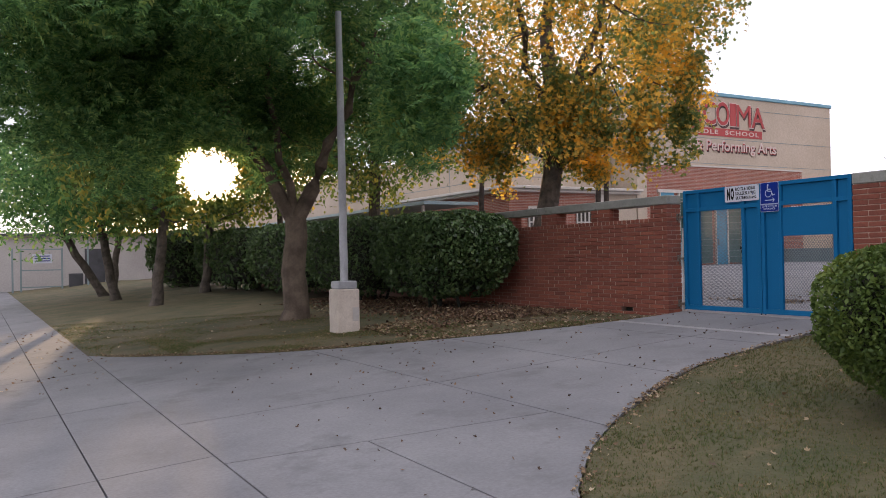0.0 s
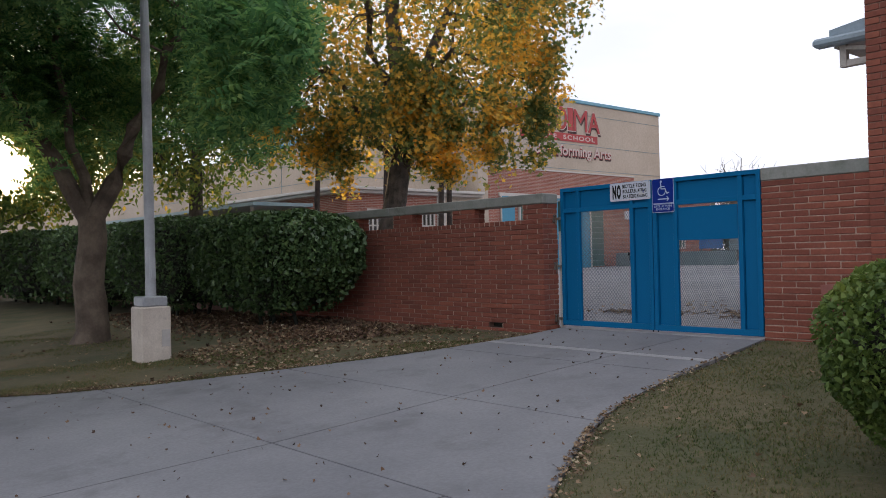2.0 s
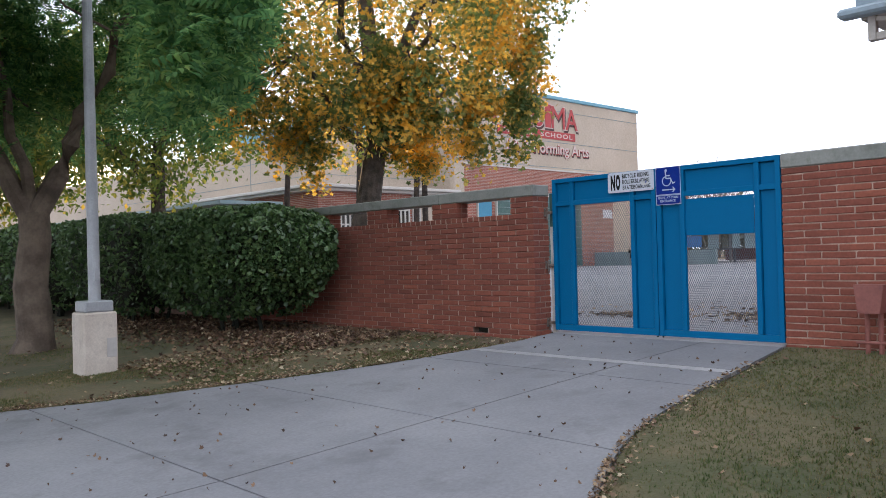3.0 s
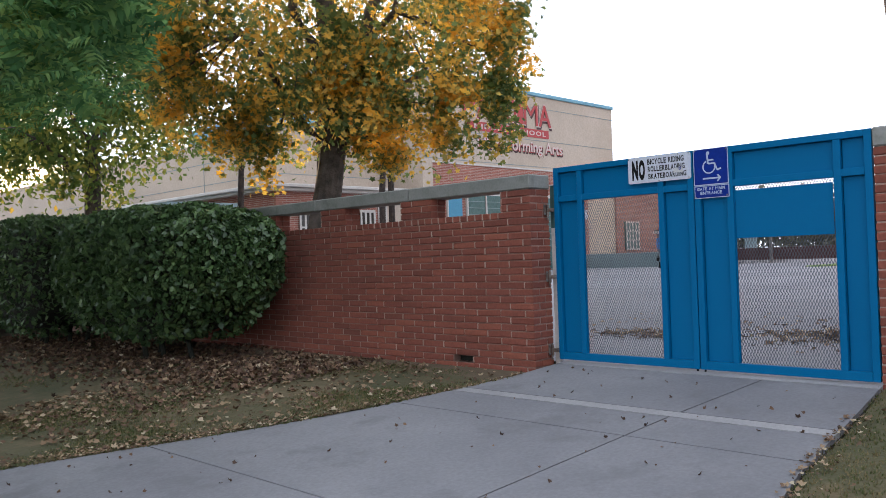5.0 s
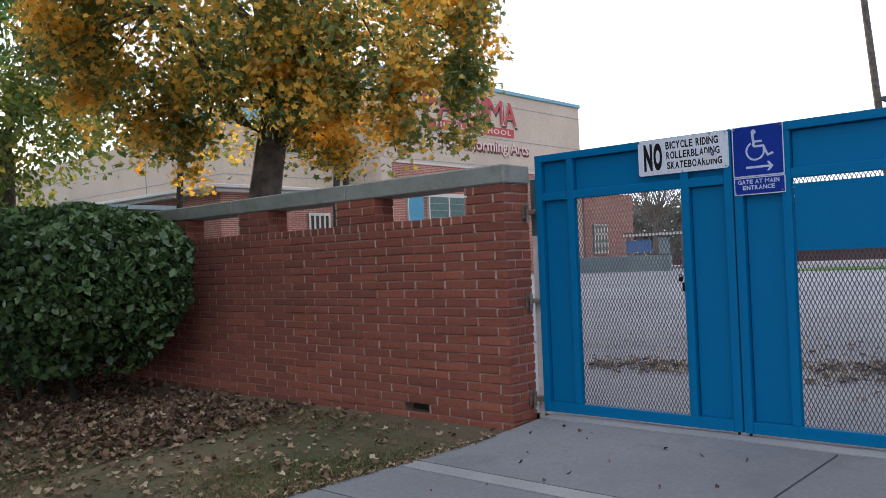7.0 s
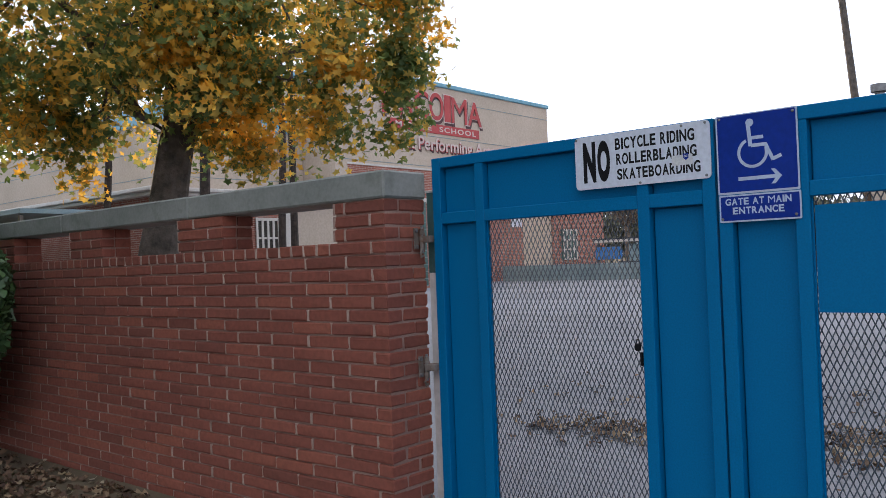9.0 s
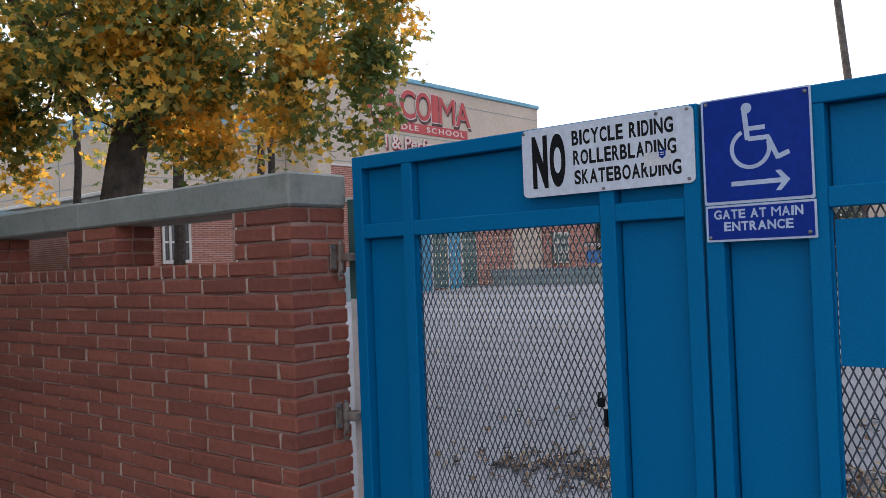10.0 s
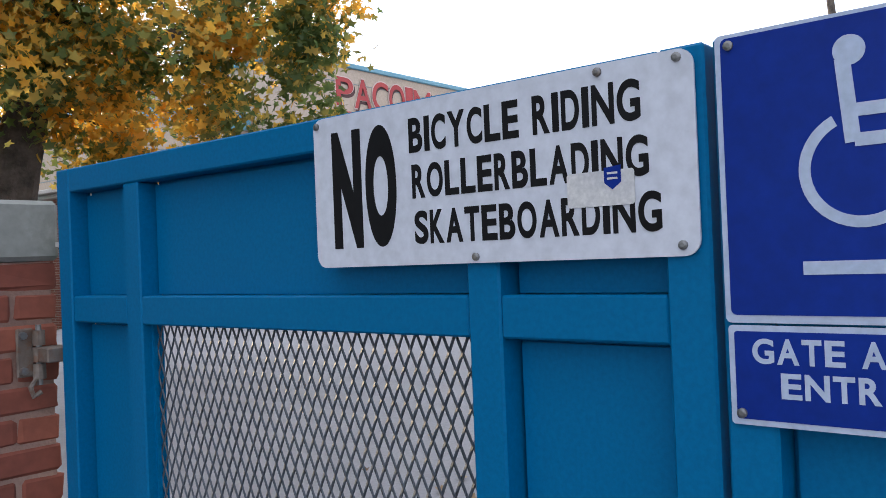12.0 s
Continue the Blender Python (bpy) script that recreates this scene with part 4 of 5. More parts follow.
# brick wing with white eaves line, and the high cream block over it
wing = thing("brick_wing", (23, 30, 0.9), "red brick wing with white eaves and cream block above", "building")
part("wall", boxed(19.4, 24.1, 28.35, 30.5, 0.8, 4.3), M["far_brick"], wing)
part("wall", boxed(19.42, 20.9, 30.5, 40, 0.8, 4.3), M["far_brick"], wing)
part("cream_bay", boxed(24.1, 26.5, 28.45, 30.5, 0.8, 4.3), M["cream"], wing)
part("pilaster", boxed(24.0, 24.45, 28.3, 28.45, 0.8, 4.3), M["trim"], wing)
part("eave_board", boxed(19.1, 26.5, 28.1, 30.6, 4.3, 4.42, bevel=0.02), M["trim"], wing)
part("eave_board", boxed(19.1, 21.0, 30.6, 40, 4.3, 4.42, bevel=0.02), M["trim"], wing)
part("eave_top", boxed(18.95, 26.5, 27.95, 40, 4.42, 4.54, bevel=0.02), M["trim"], wing)
part("upper_block", boxed(21, 26.85, 30.6, 95, 4.54, 7.0), M["cream"], wing, "cream stucco upper storey")
part("fascia", boxed(20.9, 26.89, 30.5, 37.0, 7.0, 7.6, bevel=0.03), M["teal"], wing, "teal painted fascia")
part("lower_wall", boxed(22.6, 26.8, 40, 95, 0.8, 4.54), M["cream"], wing)
for z in (5.2, 6.1):
    part("reveal", boxed(20.99, 26.8, 30.59, 51, z - 0.012, z + 0.012), M["low_wall"], wing)
part("vertical_reveal", boxed(20.985, 21.01, 36, 36.03, 4.56, 6.99), M["low_wall"], wing)
for xx in (22.95, 20.4):
    g = part("window", boxed(xx, xx + 0.8, 28.3, 28.35, 2.5, 3.6), M["window_glass"], wing)
    part("frame", boxed(xx - 0.08, xx + 0.88, 28.27, 28.3, 3.6, 3.7), M["trim"], g)
    part("frame", boxed(xx - 0.08, xx + 0.88, 28.27, 28.3, 2.4, 2.5), M["trim"], g)
    part("frame", boxed(xx - 0.08, xx + 0.88, 28.27, 28.3, 3.0, 3.06), M["trim"], g)
    for q in range(5):
        part("bar", boxed(xx - 0.08 + 0.22 * q, xx + 0.22 * q, 28.265, 28.295, 2.5, 3.6), M["trim"], g)

walkway = thing("covered_walkway", (17, 40, 0.8), "flat roofed covered walkway with pale teal edge", "walkway")
part("roof", boxed(16.0, 18.6, 29.5, 60, 3.80, 3.93), M["pale_teal"], walkway)
for y in (30, 37, 44, 51):
    part("post", boxed(16.2, 16.3, y, y + 0.1, 0.75, 3.78), M["trim"], walkway)

shelter = thing("lunch_shelter", (40, 24, 1.0), "open lunch shelter with dark roof and blue side panel", "shelter")
part("roof", boxed(39, 44, 19.5, 25.3, 2.62, 2.78), M["roof_dark"], shelter)
part("side_panel", boxed(39.0, 39.06, 23.9, 25.2, 1.85, 2.4), M["tarp"], shelter)
part("fascia", boxed(38.94, 39.0, 19.5, 25.3, 2.6, 2.72), M["trim"], shelter, "pale roof edge")
for y in (20.3, 21.2, 22.0, 23.1):
    part("screen", boxed(39.2, 39.26, y, y + 0.55, 1.75, 2.5), M["pale_teal"], shelter, "grey-blue screen between the posts")
for y in (19.6, 22.4, 25.1):
    part("post", boxed(39.1, 39.2, y, y + 0.1, 1.05, 2.62), M["steel"], shelter)
bench = thing("bench_table", (38.4, 22.5, 1.05), "dark bench table in front of the shelter", "table")
part("top", boxed(38.1, 38.7, 21.6, 23.6, 1.7, 1.76), M["roof_dark"], bench)
for y in (21.8, 23.3):
    part("leg", boxed(38.35, 38.45, y, y + 0.1, 1.05, 1.7), M["roof_dark"], bench)
low_wall = solid("yard_wall", boxed(36, 36.2, 21.5, 28.2, 0.95, 1.72, bevel=0.02), M["low_wall"], "low grey-green painted wall across the yard", "wall")
ramp_wall = solid("ramp_wall", boxed(24.2, 28.0, 26.9, 27.1, 0.85, 2.1, bevel=0.02), M["low_wall"], "grey-green ramp wall beside the hall doors", "wall")
far_lawn = solid("far_lawn", boxed(33, 60, 4, 15.8, 0.9, 1.06), M["fern"], "green lawn patch across the yard", "lawn")
planter = solid("planter_wall", boxed(47, 47.4, 2, 27, 1.0, 1.75, bevel=0.02), M["sign_dark"], "dark brick planter wall at the yard's far edge", "wall")

far_house = thing("far_building", (50, 8, 1), "plain cream building with a round roof vent", "building")
part("wall", boxed(39.2, 52, 2, 13.9, 0.9, 7.2), M["cream"], far_house)
part("roof", boxed(39.0, 52.2, 1.8, 14.1, 7.2, 7.36), M["roof_dark"], far_house)
part("roof_vent", tubed([(40, 13.66, 7.36), (40, 13.66, 7.62), (40, 13.66, 7.64), (40, 13.66, 7.92)], [0.17, 0.17, 0.3, 0.3], 16), M["steel"], far_house, "round steel roof vent")
mast = thing("wooden_pole", (40, 13.97, 1), "leaning dark brown wooden pole", "pole")
part("pole", tubed([(40, 13.97, 0.9), (40, 14.5, 7.6), (40, 15.02, 14)], [0.16, 0.14, 0.115], 12), M["bark"], mast)

# ---- far end of the pavement ----
depot = thing("block_building", (6, 57, 0.4), "long grey block building at the end of the lawn", "building")
part("wall", boxed(-6, 16, 52, 60, 0.1, 3.25), M["grey_wall"], depot)
part("roof", boxed(-6.2, 16.2, 51.7, 60, 3.25, 3.4), M["roof_dark"], depot)
part("door", boxed(5.6, 6.7, 51.95, 52.02, 0.3, 2.5), M["roof_dark"], depot)
fence = thing("fence_gate", (3, 49, 0.2), "steel frame gate with a white notice at the pavement's end", "gate")
for x in (1.7, 2.1, 4.1, 5.4):
    part("post", boxed(x, x + 0.09, 49, 49.09, 0.05, 2.5 if x < 5 else 3.0), M["low_wall"], fence)
for z in (0.4, 1.3, 2.42):
    part("rail", boxed(2.1, 4.15, 49.01, 49.06, z, z + 0.06), M["low_wall"], fence)
part("notice", boxed(2.7, 3.65, 48.96, 48.99, 1.7, 2.2), M["white_sign"], fence, "white notice board")
for q in range(3):
    part("writing", boxed(2.8, 3.55, 48.945, 48.958, 1.8 + 0.13 * q, 1.85 + 0.13 * q), M["blue_sign"], fence)
bin_box = solid("utility_cabinet", boxed(4.6, 5.3, 50, 50.6, 0.3, 1.1, bevel=0.03), M["roof_dark"], "dark utility cabinet by the block building", "cabinet")


# ---- trees, hedges, grass ----
def limb_points(p, q, wobble, rnd, n=5):
    p, q = Vector(p), Vector(q)
    return [p.lerp(q, k / n) + Vector((rnd.uniform(-1, 1), rnd.uniform(-1, 1), rnd.uniform(-1, 1))) * wobble * (0 if k in (0, n) else 1) for k in range(n + 1)]


def taper(a, b, n):
    return [a + (b - a) * k / (n - 1) for k in range(n)]


def crown_points(rnd, n, centre, radii, low, per, spread, hollow=0.35, keep=None):
    """Leaf places in clumps through an uneven ellipsoid; low: the crown's underside as a function of x, y."""
    out, tips = [], []
    while len(tips) < n:
        v = rnd.normal(size=3)
        v /= np.sum(np.abs(v) ** 2.7) ** (1 / 2.7)
        lump = 0.8 + 0.35 * noise.noise(Vector(v * 1.9 + np.array(centre) * 0.37))
        rad = rnd.uniform(hollow, 1.0) ** 0.5 * lump
        p = np.array(centre) + v * np.array(radii) * rad
        if p[2] < low(p[0], p[1]) or (keep and not keep(p)):
            continue
        tips.append(p)
        m = int(per * rnd.uniform(0.6, 1.4))
        q = p + np.clip(rnd.normal(size=(m, 3)), -1.5, 1.5) * np.array((spread, spread, spread * 0.8)) * rnd.uniform(0.7, 1.3)
        out.append(q)
    pts = np.concatenate(out)
    if keep:
        pts = pts[[bool(keep(p)) for p in pts]]
    return pts, tips


def sun_gap(p):
    """The crowns are thinned along the camera's line of sight to the low sun."""
    cx = -0.11 + 0.2386 * (p[1] + 0.4)
    cz = 1.67 + 0.1054 * (p[1] + 0.4)
    ddx = max(0.0, cx - p[0], p[0] - cx - 0.5)
    ragged = 0.55 + 0.75 * (0.5 + noise.noise(Vector((p[0] * 3.1, p[1] * 2.3, p[2] * 3.1))))
    return ddx ** 2 + (p[2] - cz) ** 2 > (0.036 * p[1] * ragged) ** 2


def tree(name, label, base, fork, r0, limbs, bark, shape, leaf_mat, pts, tips, seed, tilt=1.2, size=(0.7, 1.25), twigs=50, droop=0.0):
    rnd = random.Random(seed)
    t = thing(name, base, label, "tree")
    base_l = Vector(base) - Vector((0, 0, 0.15))
    pl = limb_points(base_l, fork, 0.04, rnd, 6)
    radii = taper(r0, r0 * 0.78, 7)
    radii[0] = r0 * 1.35
    part("trunk", tubed(pl, radii, 14), M[bark], t)
    ends = [(Vector(fork), r0 * 0.5)]
    for q, (end, rr) in enumerate(limbs):
        start = Vector(fork) - Vector((0, 0, 0.12 + 0.04 * q))
        lp = limb_points(start, end, 0.16, rnd, 6)
        if not all(sun_gap(v) for v in lp[2:]):
            continue
        part("limb", tubed(lp, taper(rr, rr * 0.35, 7), 9), M[bark], t)
        ends += [(v, rr * 0.4) for v in lp[2:]]
    bm = bmesh.new()
    for q in range(min(twigs, len(tips))):
        tip = Vector(tips[rnd.randrange(len(tips))])
        v, rr = min(ends, key=lambda e: (e[0] - tip).length)
        if (v - tip).length > 2.6:
            continue
        lp = limb_points(v, tip, 0.1, rnd, 3)
        if not all(sun_gap(v) for v in lp):
            continue
        tube(bm, lp, taper(min(rr, 0.026), 0.007, 4), 5)
    if twigs:
        tagged(part("branchwork", bm, M[bark], t), kind="stuff")
    g = np.random.default_rng(seed)
    me = scatter("crown", shape[0], shape[1], pts, turns(g, len(pts), tilt, size, droop), M[leaf_mat])
    under(new("crown", me), t)
    return t


g = np.random.default_rng(11)
def gum_side(p):
    """The crown stops towards the gate, at a plane fitted to the camera's view."""
    return 0.682 * p[0] - 0.731 * p[1] < 0.35 + 0.27 * min(3.0, max(0.0, p[2] - 4.4)) + 0.28 * math.sin(2.6 * p[2] + 1.0) + 0.15 * math.sin(7 * p[2] + 2 * p[0])


gum_low = lambda x, y: 4.1 + 0.35 * math.sin(x * 2.1) + 0.3 * math.sin(y * 3 + x) + 1.1 * max(0.0, x - 14.9)
pts, tips = crown_points(g, 620, (13.0, 16.5, 7.7), (4.9, 4.5, 5.2), gum_low, 64, 0.36, 0.35, gum_side)
clumps = [(pts, tips), crown_points(g, 80, (15.0, 14.7, 8.3), (2.0, 2.1, 3.3), gum_low, 66, 0.32, 0.2, gum_side)]
# branches that hang below the crown, with gaps between them
for hx, hy, low, wide, n in ((11.8, 17.4, 2.95, 0.42, 18), (13.3, 15.8, 3.1, 0.45, 22), (14.2, 14.75, 3.2, 0.48, 26), (14.75, 14.1, 3.5, 0.42, 20), (11.4, 17.9, 3.35, 0.55, 20),
                             (10.6, 18.6, 3.75, 0.7, 26), (12.9, 15.2, 3.9, 0.6, 15), (13.9, 16.2, 3.6, 0.6, 18), (9.9, 17.0, 4.1, 0.8, 28), (12.2, 15.4, 4.1, 0.5, 12), (15.0, 13.9, 4.4, 0.4, 16),
                             (12.4, 15.9, 3.95, 0.4, 14), (12.9, 15.85, 3.8, 0.4, 15), (12.0, 16.4, 4.1, 0.45, 15)):
    clumps.append(crown_points(g, n, (hx, hy, low + 1.15), (wide, wide, 1.25), lambda x, y: 0.0, 62, 0.17, 0.1, gum_side))
pts, tips = np.concatenate([c[0] for c in clumps]), sum((c[1] for c in clumps), [])
tree("sweetgum_tree", "broad sweetgum tree with green and yellow autumn leaves", (12.2, 16.75, 0.75), (12.85, 16.5, 4.2), 0.3,
     [((10.9, 15.7, 8.4), 0.15), ((12.6, 16.3, 10.4), 0.24), ((14.0, 15.6, 9.0), 0.17), ((16.2, 16.7, 6.7), 0.10), ((13.0, 14.4, 7.4), 0.10), ((10.2, 17.2, 6.9), 0.09)], "bark", star_leaf(0.082), "gum", pts, tips, 21, 1.3, (0.6, 1.2), 130, 0.7)

low_a = lambda x, y: float(np.interp(x, [-1, 0.5, 2.2, 4.5, 5.6, 6.7, 8.0, 9.2, 10.5], [2.5, 2.5, 2.9, 3.1, 3.3, 3.9, 4.9, 6.2, 7.2])) + 0.25 * math.sin(2.3 * x + y)
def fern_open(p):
    """Foliage is cleared from the camera's view of the forked limbs and lamp post."""
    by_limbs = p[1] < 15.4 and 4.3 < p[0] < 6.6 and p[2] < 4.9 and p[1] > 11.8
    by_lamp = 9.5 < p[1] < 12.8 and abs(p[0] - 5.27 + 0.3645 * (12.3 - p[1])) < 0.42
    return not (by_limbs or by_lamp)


# the right limit follows a camera sight line
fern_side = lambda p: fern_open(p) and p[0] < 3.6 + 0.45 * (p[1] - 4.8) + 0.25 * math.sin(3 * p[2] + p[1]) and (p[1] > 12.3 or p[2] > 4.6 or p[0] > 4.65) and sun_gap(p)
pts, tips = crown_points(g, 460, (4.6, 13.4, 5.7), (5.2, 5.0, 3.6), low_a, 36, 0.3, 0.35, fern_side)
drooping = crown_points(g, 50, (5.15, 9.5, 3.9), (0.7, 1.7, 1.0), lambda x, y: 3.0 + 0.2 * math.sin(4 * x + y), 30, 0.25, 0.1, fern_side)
left = crown_points(g, 190, (1.3, 14.2, 5.7), (2.6, 3.2, 2.6), lambda x, y: 3.2 + 0.3 * math.sin(2 * x + y), 36, 0.4, 0.1, sun_gap)
back = crown_points(g, 210, (4.3, 17.4, 5.3), (3.8, 1.7, 2.7), lambda x, y: 2.9 + 0.3 * math.sin(3 * x), 34, 0.3, 0.1, sun_gap)
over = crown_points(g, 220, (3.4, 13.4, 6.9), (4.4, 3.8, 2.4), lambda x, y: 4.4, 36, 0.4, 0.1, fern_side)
pts, tips = np.concatenate([pts, drooping[0], over[0], left[0], back[0]]), tips + drooping[1] + over[1] + left[1] + back[1]
tree("jacaranda_tree", "spreading tree with dark feathery foliage and forked trunk", (5.55, 15.6, 0.44), (5.6, 15.55, 2.5), 0.27,
     [((6.85, 14.4, 5.6), 0.17), ((4.0, 16.9, 5.6), 0.16), ((5.3, 16.6, 6.6), 0.1)], "bark_pale", frond(0.17), "fern", pts, tips, 22, 0.8, (0.6, 1.35), 160, 0.25)

pts, tips = crown_points(g, 190, (11.9, 25.4, 6.4), (3.0, 2.8, 3.9), lambda x, y: 3.0 + 0.5 * math.sin(x * 2) + 0.6 * max(0.0, x - 13.2), 52, 0.34, 0.2)
tree("leafy_tree", "yellow-green tree standing behind the hedge", (12.0, 25.6, 0.78), (12.0, 25.6, 4.6), 0.24,
     [((10.8, 25.4, 7.4), 0.1), ((13.2, 26, 7.2), 0.1), ((12.2, 24.6, 8), 0.1), ((9.9, 25, 5.2), 0.06)], "bark", oval_leaf(0.09, 0.6), "lime", pts, tips, 23, 1.3, (0.7, 1.3), 50)
pts, tips = crown_points(g, 170, (10.0, 31, 6.2), (4.4, 3.4, 2.9), lambda x, y: 3.7 + 0.3 * math.sin(x * 2), 60, 0.4, 0.2, sun_gap)
tree("leafy_tree", "green tree rising from behind the hedge row", (10.5, 31, 0.76), (10.4, 31, 4.2), 0.13,
     [((9.0, 30.8, 6.8), 0.08), ((11.6, 31.5, 6.9), 0.08), ((10.3, 30.2, 7.6), 0.08)], "bark", oval_leaf(0.09, 0.6), "lime", pts, tips, 24, 1.3, (0.7, 1.3), 40)
for k, (bx, by, lean, hgt) in enumerate(((4.5, 34.7, -1.6, 5.0), (4.3, 30.5, -0.5, 4.9), (4.6, 25.0, 0.3, 5.2), (7.0, 29.0, 0.2, 5.2), (5.6, 41.0, 0.3, 5.4), (8.4, 37.0, 0.2, 5.6))):
    pts, tips = crown_points(g, 150, (bx + lean * 1.2, by, hgt), (3.8, 3.2, 2.9), lambda x, y, by=by: (2.5 if by < 36 else 3.7) + 0.3 * math.sin(x * 2.2), 60, 0.42, 0.2, sun_gap)
    tree("street_tree", "slender lawn tree with leaning trunk and green crown", (bx, by, gz(bx)), (bx + lean, by, 2.9), 0.17,
         [((bx + lean - 1.4, by, hgt), 0.08), ((bx + lean + 1.2, by + 0.5, hgt + 0.4), 0.08), ((bx + lean + 0.3, by - 0.9, hgt + 0.6), 0.07)], "bark", oval_leaf(0.1, 0.5), "fern" if k < 2 else "lime", pts, tips, 30 + k, 1.3, (0.7, 1.4), 40)
for k, (bx, by, top, rr) in enumerate(((21.3, 25.0, 8.4, 0.12), (21.85, 25.2, 8.6, 0.12), (18.75, 25.0, 8.2, 0.16), (17.15, 27.0, 8.0, 0.11))):
    rnd = random.Random(50 + k)
    st = thing("slender_trunk", (bx, by, 0.78), "slender dark trunk among the sweetgum's leaves", "tree")
    part("trunk", tubed(limb_points((bx, by, 0.7), (bx + 0.15, by, top), 0.04, rnd, 7), taper(rr, rr * 0.7, 8), 9), M["bark_dark"], st)

# bare tree far behind the gate
rnd = random.Random(5)
bare = thing("bare_tree", (66, 38, 1.1), "distant bare tree with fine twigs", "tree")
part("trunk", tubed([(66, 38, 0.9), (66, 38, 4.5)], [0.3, 0.22], 8), M["bark_pale"], bare)
bm = bmesh.new()
for q in range(46):
    a, e = rnd.uniform(0, 6.28), rnd.uniform(0.25, 1.0)
    tip = Vector((66 + 3.8 * e * math.cos(a), 38 + 3.8 * e * math.sin(a), 8.6 + rnd.uniform(-1.6, 1.6) - 1.2 * e))
    lp = limb_points((66, 38, 4.2), tip, 0.25, rnd, 4)
    tube(bm, lp, taper(0.07, 0.012, 5), 4)
    for w in range(4):
        s = lp[2].lerp(lp[4], rnd.random())
        tube(bm, [s, s + Vector((rnd.uniform(-1, 1), rnd.uniform(-1, 1), rnd.uniform(0.1, 1))) * 0.9], [0.018, 0.006], 3)
part("twig_mass", bm, M["bark_pale"], bare)


fg = np.random.default_rng(44)
cl_xyz = np.stack([fg.uniform(70, 78, 1000), fg.uniform(-12, 60, 1000), fg.uniform(1.5, 5.2, 1000)], 1)
cl_xyz[:, 2] += np.clip((cl_xyz[:, 1] - 28) / 8, 0, 1) * fg.uniform(0, 1.2, 1000)
fp = (cl_xyz[:, None, :] + fg.normal(size=(1000, 34, 3)) * np.array((0.9, 0.9, 0.55))).reshape(-1, 3)
fp = fp[fp[:, 2] > 1.1]
far_leaf = oval_leaf(0.22, 0.6)
tagged(new("far_trees", scatter("far_trees", far_leaf[0], far_leaf[1], fp, turns(fg, len(fp), 1.3, (0.7, 1.4)), M["far_green"])), "hazy row of distant trees beyond the yard", "trees", kind="stuff")


def shrub(name, label, x0, x1, y0, y1, z0, z1, leaf, mat, count, seed, category="hedge", group=""):
    """A clipped shrub: short stems and a solid heart in painted near-black shade, and a coat of leaves."""
    rnd = np.random.default_rng(seed)
    c = np.array(((x0 + x1) / 2, (y0 + y1) / 2, (z0 + z1) / 2))
    h = np.array(((x1 - x0) / 2, (y1 - y0) / 2, (z1 - z0) / 2))
    t = thing(name, (c[0], c[1], gz(c[0])), label, category, group)

    def skin(v, s):
        q = v / (np.sum(np.abs(v) ** 4, axis=-1, keepdims=True) ** 0.25)
        lump = np.array([1 + 0.09 * noise.noise(Vector(p * h * 1.6 + c)) + 0.05 * noise.noise(Vector(p * h * 4 + c)) for p in q])
        tuck = 1 - 0.26 * np.clip((-q[:, 2] - 0.1) / 0.9, 0, 1)
        return c + q * h * np.stack([tuck, tuck, np.ones(len(q))], 1) * (lump * s)[:, None]

    v = rnd.normal(size=(count, 3))
    v[:, 2] = np.where(v[:, 2] < -0.8, -v[:, 2], v[:, 2])
    p = skin(v / np.linalg.norm(v, axis=1, keepdims=True), 1 - 0.2 * rnd.random(count) ** 2.0)
    m = turns(rnd, count, 1.25, (0.6, 1.25))
    under(new("leaves", scatter("leaves", leaf[0], leaf[1], p, m, M[mat])), t)
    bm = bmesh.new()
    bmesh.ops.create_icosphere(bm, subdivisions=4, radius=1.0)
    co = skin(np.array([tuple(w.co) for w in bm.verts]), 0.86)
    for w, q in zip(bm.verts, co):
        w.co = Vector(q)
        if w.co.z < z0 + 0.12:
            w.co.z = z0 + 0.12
    # heart painted near black for the shade deep among the leaves
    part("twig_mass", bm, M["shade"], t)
    r2 = random.Random(seed)
    for q in range(4):
        sx, sy = c[0] + r2.uniform(-0.3, 0.3) * h[0], c[1] + r2.uniform(-0.6, 0.6) * h[1]
        # stems painted near black for the shade under the bush
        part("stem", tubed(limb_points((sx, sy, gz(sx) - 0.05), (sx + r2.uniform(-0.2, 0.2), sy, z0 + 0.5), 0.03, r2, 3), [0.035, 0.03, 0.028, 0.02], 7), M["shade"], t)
    return t


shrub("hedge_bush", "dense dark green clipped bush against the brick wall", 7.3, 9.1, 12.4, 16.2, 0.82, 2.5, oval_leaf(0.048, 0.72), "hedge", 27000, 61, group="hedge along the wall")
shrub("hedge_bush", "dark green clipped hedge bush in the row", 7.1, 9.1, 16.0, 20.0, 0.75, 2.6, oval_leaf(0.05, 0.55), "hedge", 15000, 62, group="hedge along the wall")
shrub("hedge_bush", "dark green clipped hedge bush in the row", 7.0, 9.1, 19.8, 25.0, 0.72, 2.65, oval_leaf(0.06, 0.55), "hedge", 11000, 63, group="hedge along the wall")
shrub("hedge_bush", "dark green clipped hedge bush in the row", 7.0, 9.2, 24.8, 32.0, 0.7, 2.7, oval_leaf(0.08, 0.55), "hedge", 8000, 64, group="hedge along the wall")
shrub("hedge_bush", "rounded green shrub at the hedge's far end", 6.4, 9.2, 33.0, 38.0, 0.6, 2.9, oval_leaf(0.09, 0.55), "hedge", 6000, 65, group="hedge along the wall")
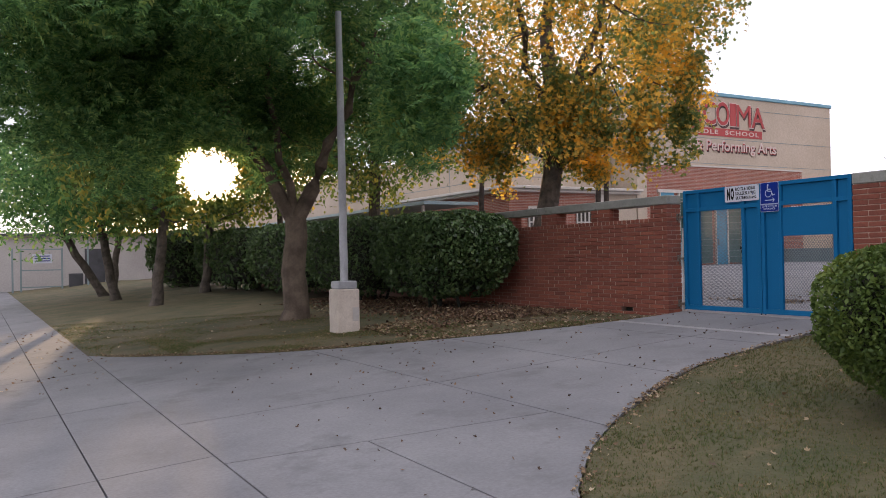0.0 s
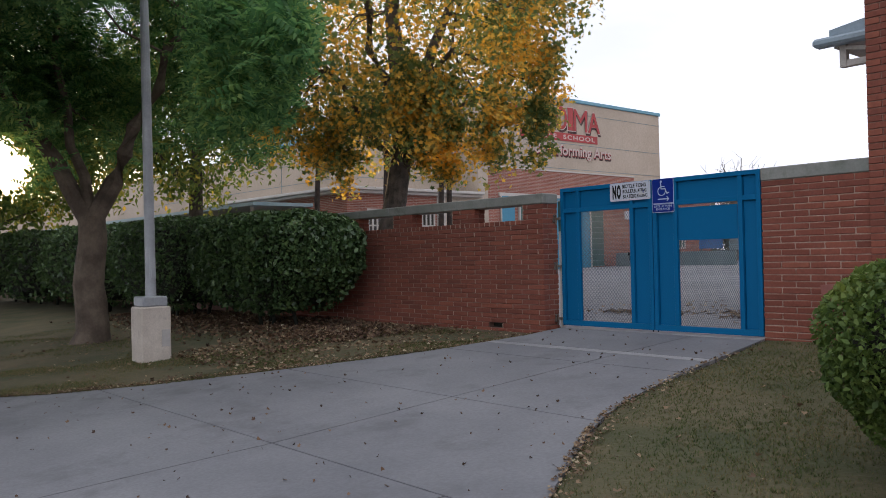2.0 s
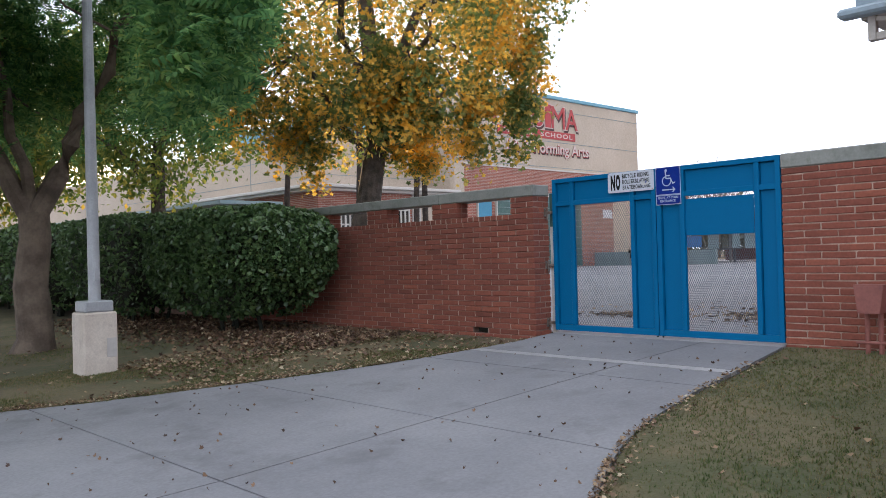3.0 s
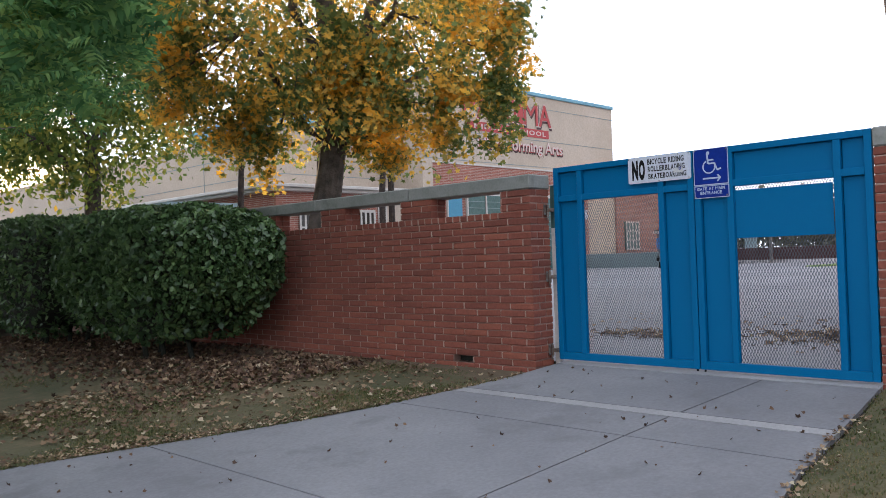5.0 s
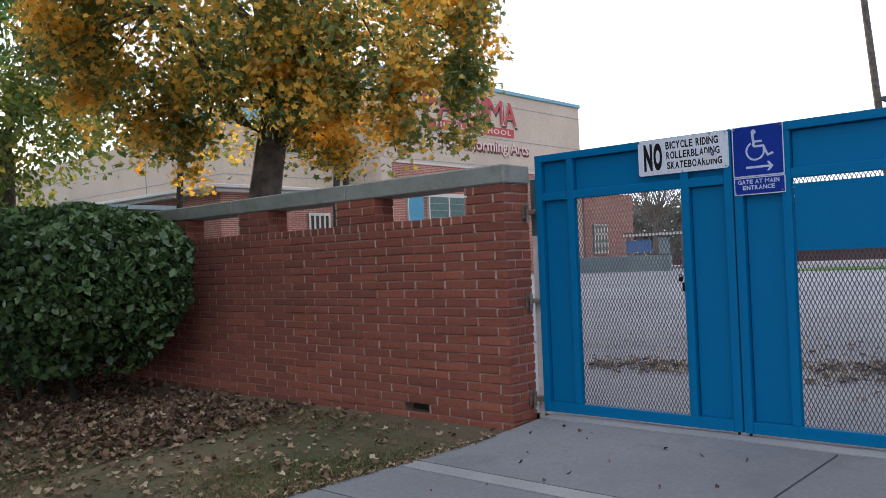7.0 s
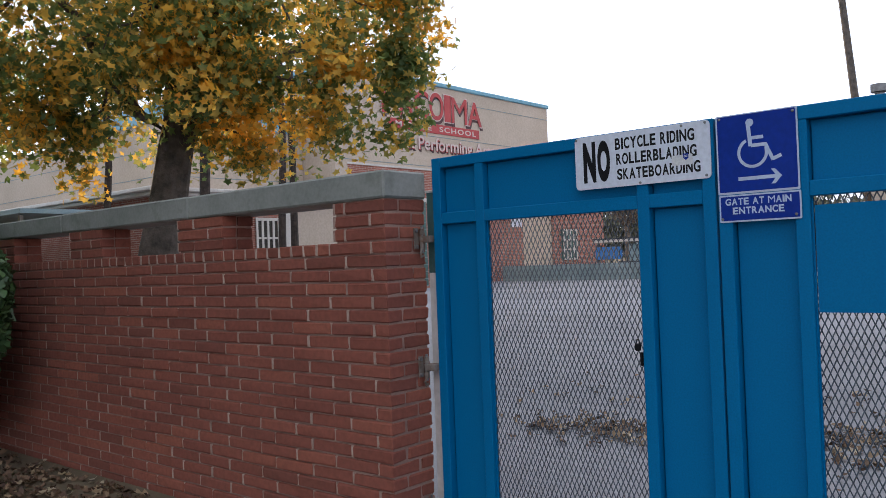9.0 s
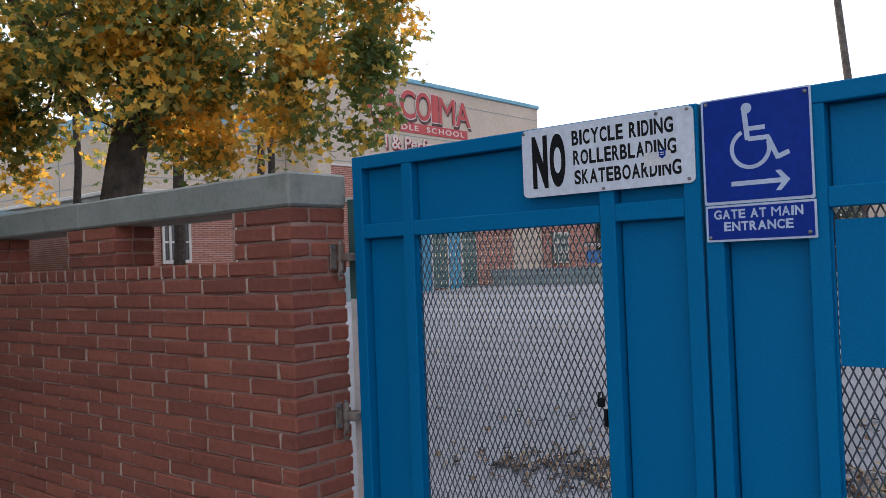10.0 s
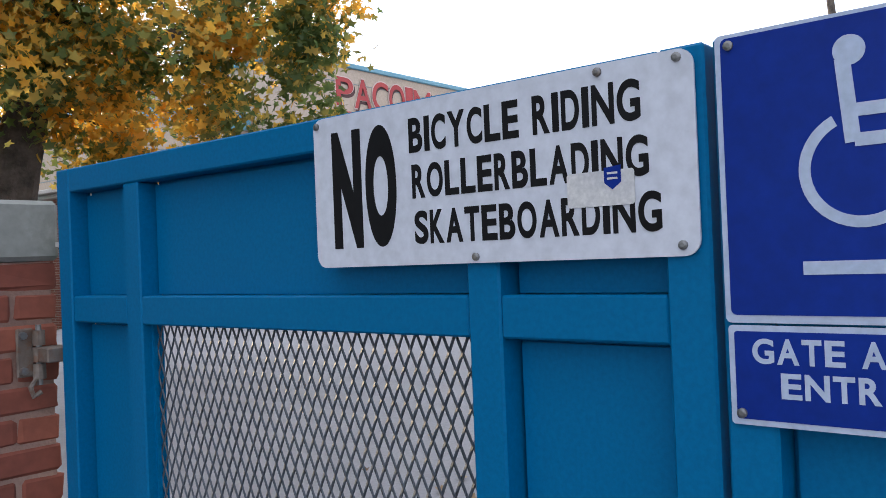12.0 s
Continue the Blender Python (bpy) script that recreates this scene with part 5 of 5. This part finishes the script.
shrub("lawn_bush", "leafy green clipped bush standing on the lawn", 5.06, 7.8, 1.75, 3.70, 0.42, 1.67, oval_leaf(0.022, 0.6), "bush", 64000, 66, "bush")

# grass blades in tufts
blade = ([(-0.004, 0, 0), (0.004, 0, 0), (0.002, 0.012, 0.022), (0.01, 0.006, 0), (0.015, -0.002, 0), (0.022, 0.008, 0.018), (-0.01, -0.004, 0), (-0.005, -0.009, 0), (-0.016, -0.016, 0.02)], [(0, 1, 2), (3, 4, 5), (6, 7, 8)])


def dry_leaf(r):
    """A crumpled fallen leaf: lobes of unequal size, folded along the rib and curled."""
    rim = [(90, 0.9), (55, 0.5), (20, 0.8), (-30, 0.55), (-80, 0.3), (-140, 0.6), (165, 0.75), (125, 0.45)]
    pts = [(0, 0, 0)]
    for q, (deg, d) in enumerate(rim):
        x, y = r * d * math.cos(radians(deg)), r * d * math.sin(radians(deg))
        pts.append((x * 0.8, y, 0.4 * abs(x) + 0.25 * y * y / r - (0.12 * r if q % 2 else 0)))
    return pts, [(0, 1 + k, 1 + (k + 1) % 8) for k in range(8)]


def on_ground(xy, lift, rough):
    return np.array([(x, y, gz(x) + lift + (dip(x) if y > LEFT_EDGE(min(max(x, 1.56), 9.5)) and x < 9.3 else 0) + rough * noise.noise((x * 0.9, y * 0.9, 3.1))) for x, y in xy])


def area(rnd, n, x0, x1, low, high):
    out = []
    while len(out) < n:
        x = rnd.uniform(x0, x1)
        a, b = low(x), high(x)
        if rnd.uniform(0, 1) < (b - a) / 9:
            out.append((x, rnd.uniform(a, b)))
    return out


rnd = np.random.default_rng(71)
right_xy = area(rnd, 60000, 1.9, 9.35, lambda x: max(RIGHT_EDGE(x) - 5.5, -2), lambda x: RIGHT_EDGE(x) + 0.03)
left_xy = area(rnd, 34000, 1.6, 8.9, lambda x: LEFT_EDGE(x) - 0.04, lambda x: LEFT_EDGE(x) + 8.5) + area(rnd, 34000, 2.6, 9.0, lambda x: LEFT_EDGE(x) - 0.04, lambda x: LEFT_EDGE(x) + 2.8)
for name, xy, rough in (("grass_right", right_xy, 0.04), ("grass_left", left_xy, 0.05)):
    p = on_ground(xy, -0.004, rough)
    ob = new("grass", scatter("grass", blade[0], blade[1], p, turns(rnd, len(p), 0.5, (0.5, 1.2)), M["grass"]))
    tagged(ob, "short dry and green grass blades of the lawn", "grass", kind="stuff")


def litter(label, xy, lift, rough, size, mat="litter", shape=None, tilt=0.5):
    p = on_ground(xy, lift, rough)
    s = shape or dry_leaf(0.055)
    tagged(new("fallen_leaves", scatter("fallen_leaves", s[0], s[1], p, turns(rnd, len(p), tilt, size), M[mat])), label, "leaves", kind="stuff")


edge_l = [(x, LEFT_EDGE(x) + abs(rnd.normal()) * 0.16 - 0.03) for x in rnd.uniform(1.7, 8.9, 2400)]
edge_r = [(x, RIGHT_EDGE(x) - abs(rnd.normal()) * 0.10 + 0.05) for x in np.concatenate([rnd.uniform(2.2, 8.6, 520), rnd.normal(5.4, 0.35, 150)])]
litter("small dry leaves along the driveway's edges", edge_l + edge_r, 0.022, 0, (0.25, 0.6))
litter("dry yellow leaves strewn on the lawn", area(rnd, 620, 1.8, 9.0, lambda x: LEFT_EDGE(x), lambda x: LEFT_EDGE(x) + 7) + area(rnd, 130, 3.0, 9.2, lambda x: RIGHT_EDGE(x) - 4, RIGHT_EDGE), 0.025, 0.04, (0.35, 0.95))
litter("brown leaves heaped under the hedge", [(x, y) for x, y in zip(rnd.normal(8.0, 0.65, 6500), rnd.uniform(10.9, 20, 6500)) if x < 9.1], 0.035, 0.05, (0.5, 1.1), "crumbs", tilt=0.8)
litter("paler dry leaves on top of the leaf heap", [(x, y) for x, y in zip(rnd.normal(7.9, 0.7, 900), rnd.uniform(10.9, 19, 900)) if x < 9.1], 0.05, 0.05, (0.5, 1.1), tilt=0.8)
litter("brown leaves scattered on the lawn beside the wall", [(x, y) for x, y in zip(rnd.uniform(5.4, 9.1, 2200), 12.6 - np.abs(rnd.normal(0, 1.8, 2200))) if y > LEFT_EDGE(x) + 0.03], 0.03, 0.03, (0.4, 0.95))
litter("dark crumbs and seed balls on the concrete", area(rnd, 260, 2.2, 9.2, lambda x: RIGHT_EDGE(x) + 0.1, lambda x: LEFT_EDGE(x) - 0.1), 0.02, 0, (0.2, 0.55), "crumbs", tilt=1.0)
litter("dry leaves strewn on the pavement", [(x, y) for x, y in zip(rnd.uniform(0.1, 1.7, 130), rnd.uniform(10.5, 20, 130))], 0.025, 0, (0.4, 0.9))
yard_xy = [(x, y) for cx, cy, sx, sy, n in ((11.75, 9.3, 0.2, 0.4, 260), (12.2, 7.5, 0.35, 0.45, 320), (12.6, 6.6, 0.4, 0.6, 300), (12.3, 6.1, 0.9, 0.8, 420), (13.2, 8.9, 0.8, 1.2, 120)) for x, y in zip(rnd.normal(cx, sx, n), rnd.normal(cy, sy, n)) if x > 9.7]
litter("drifts of brown leaves on the yard behind the gate", yard_xy, 0.02, 0, (0.6, 1.3))
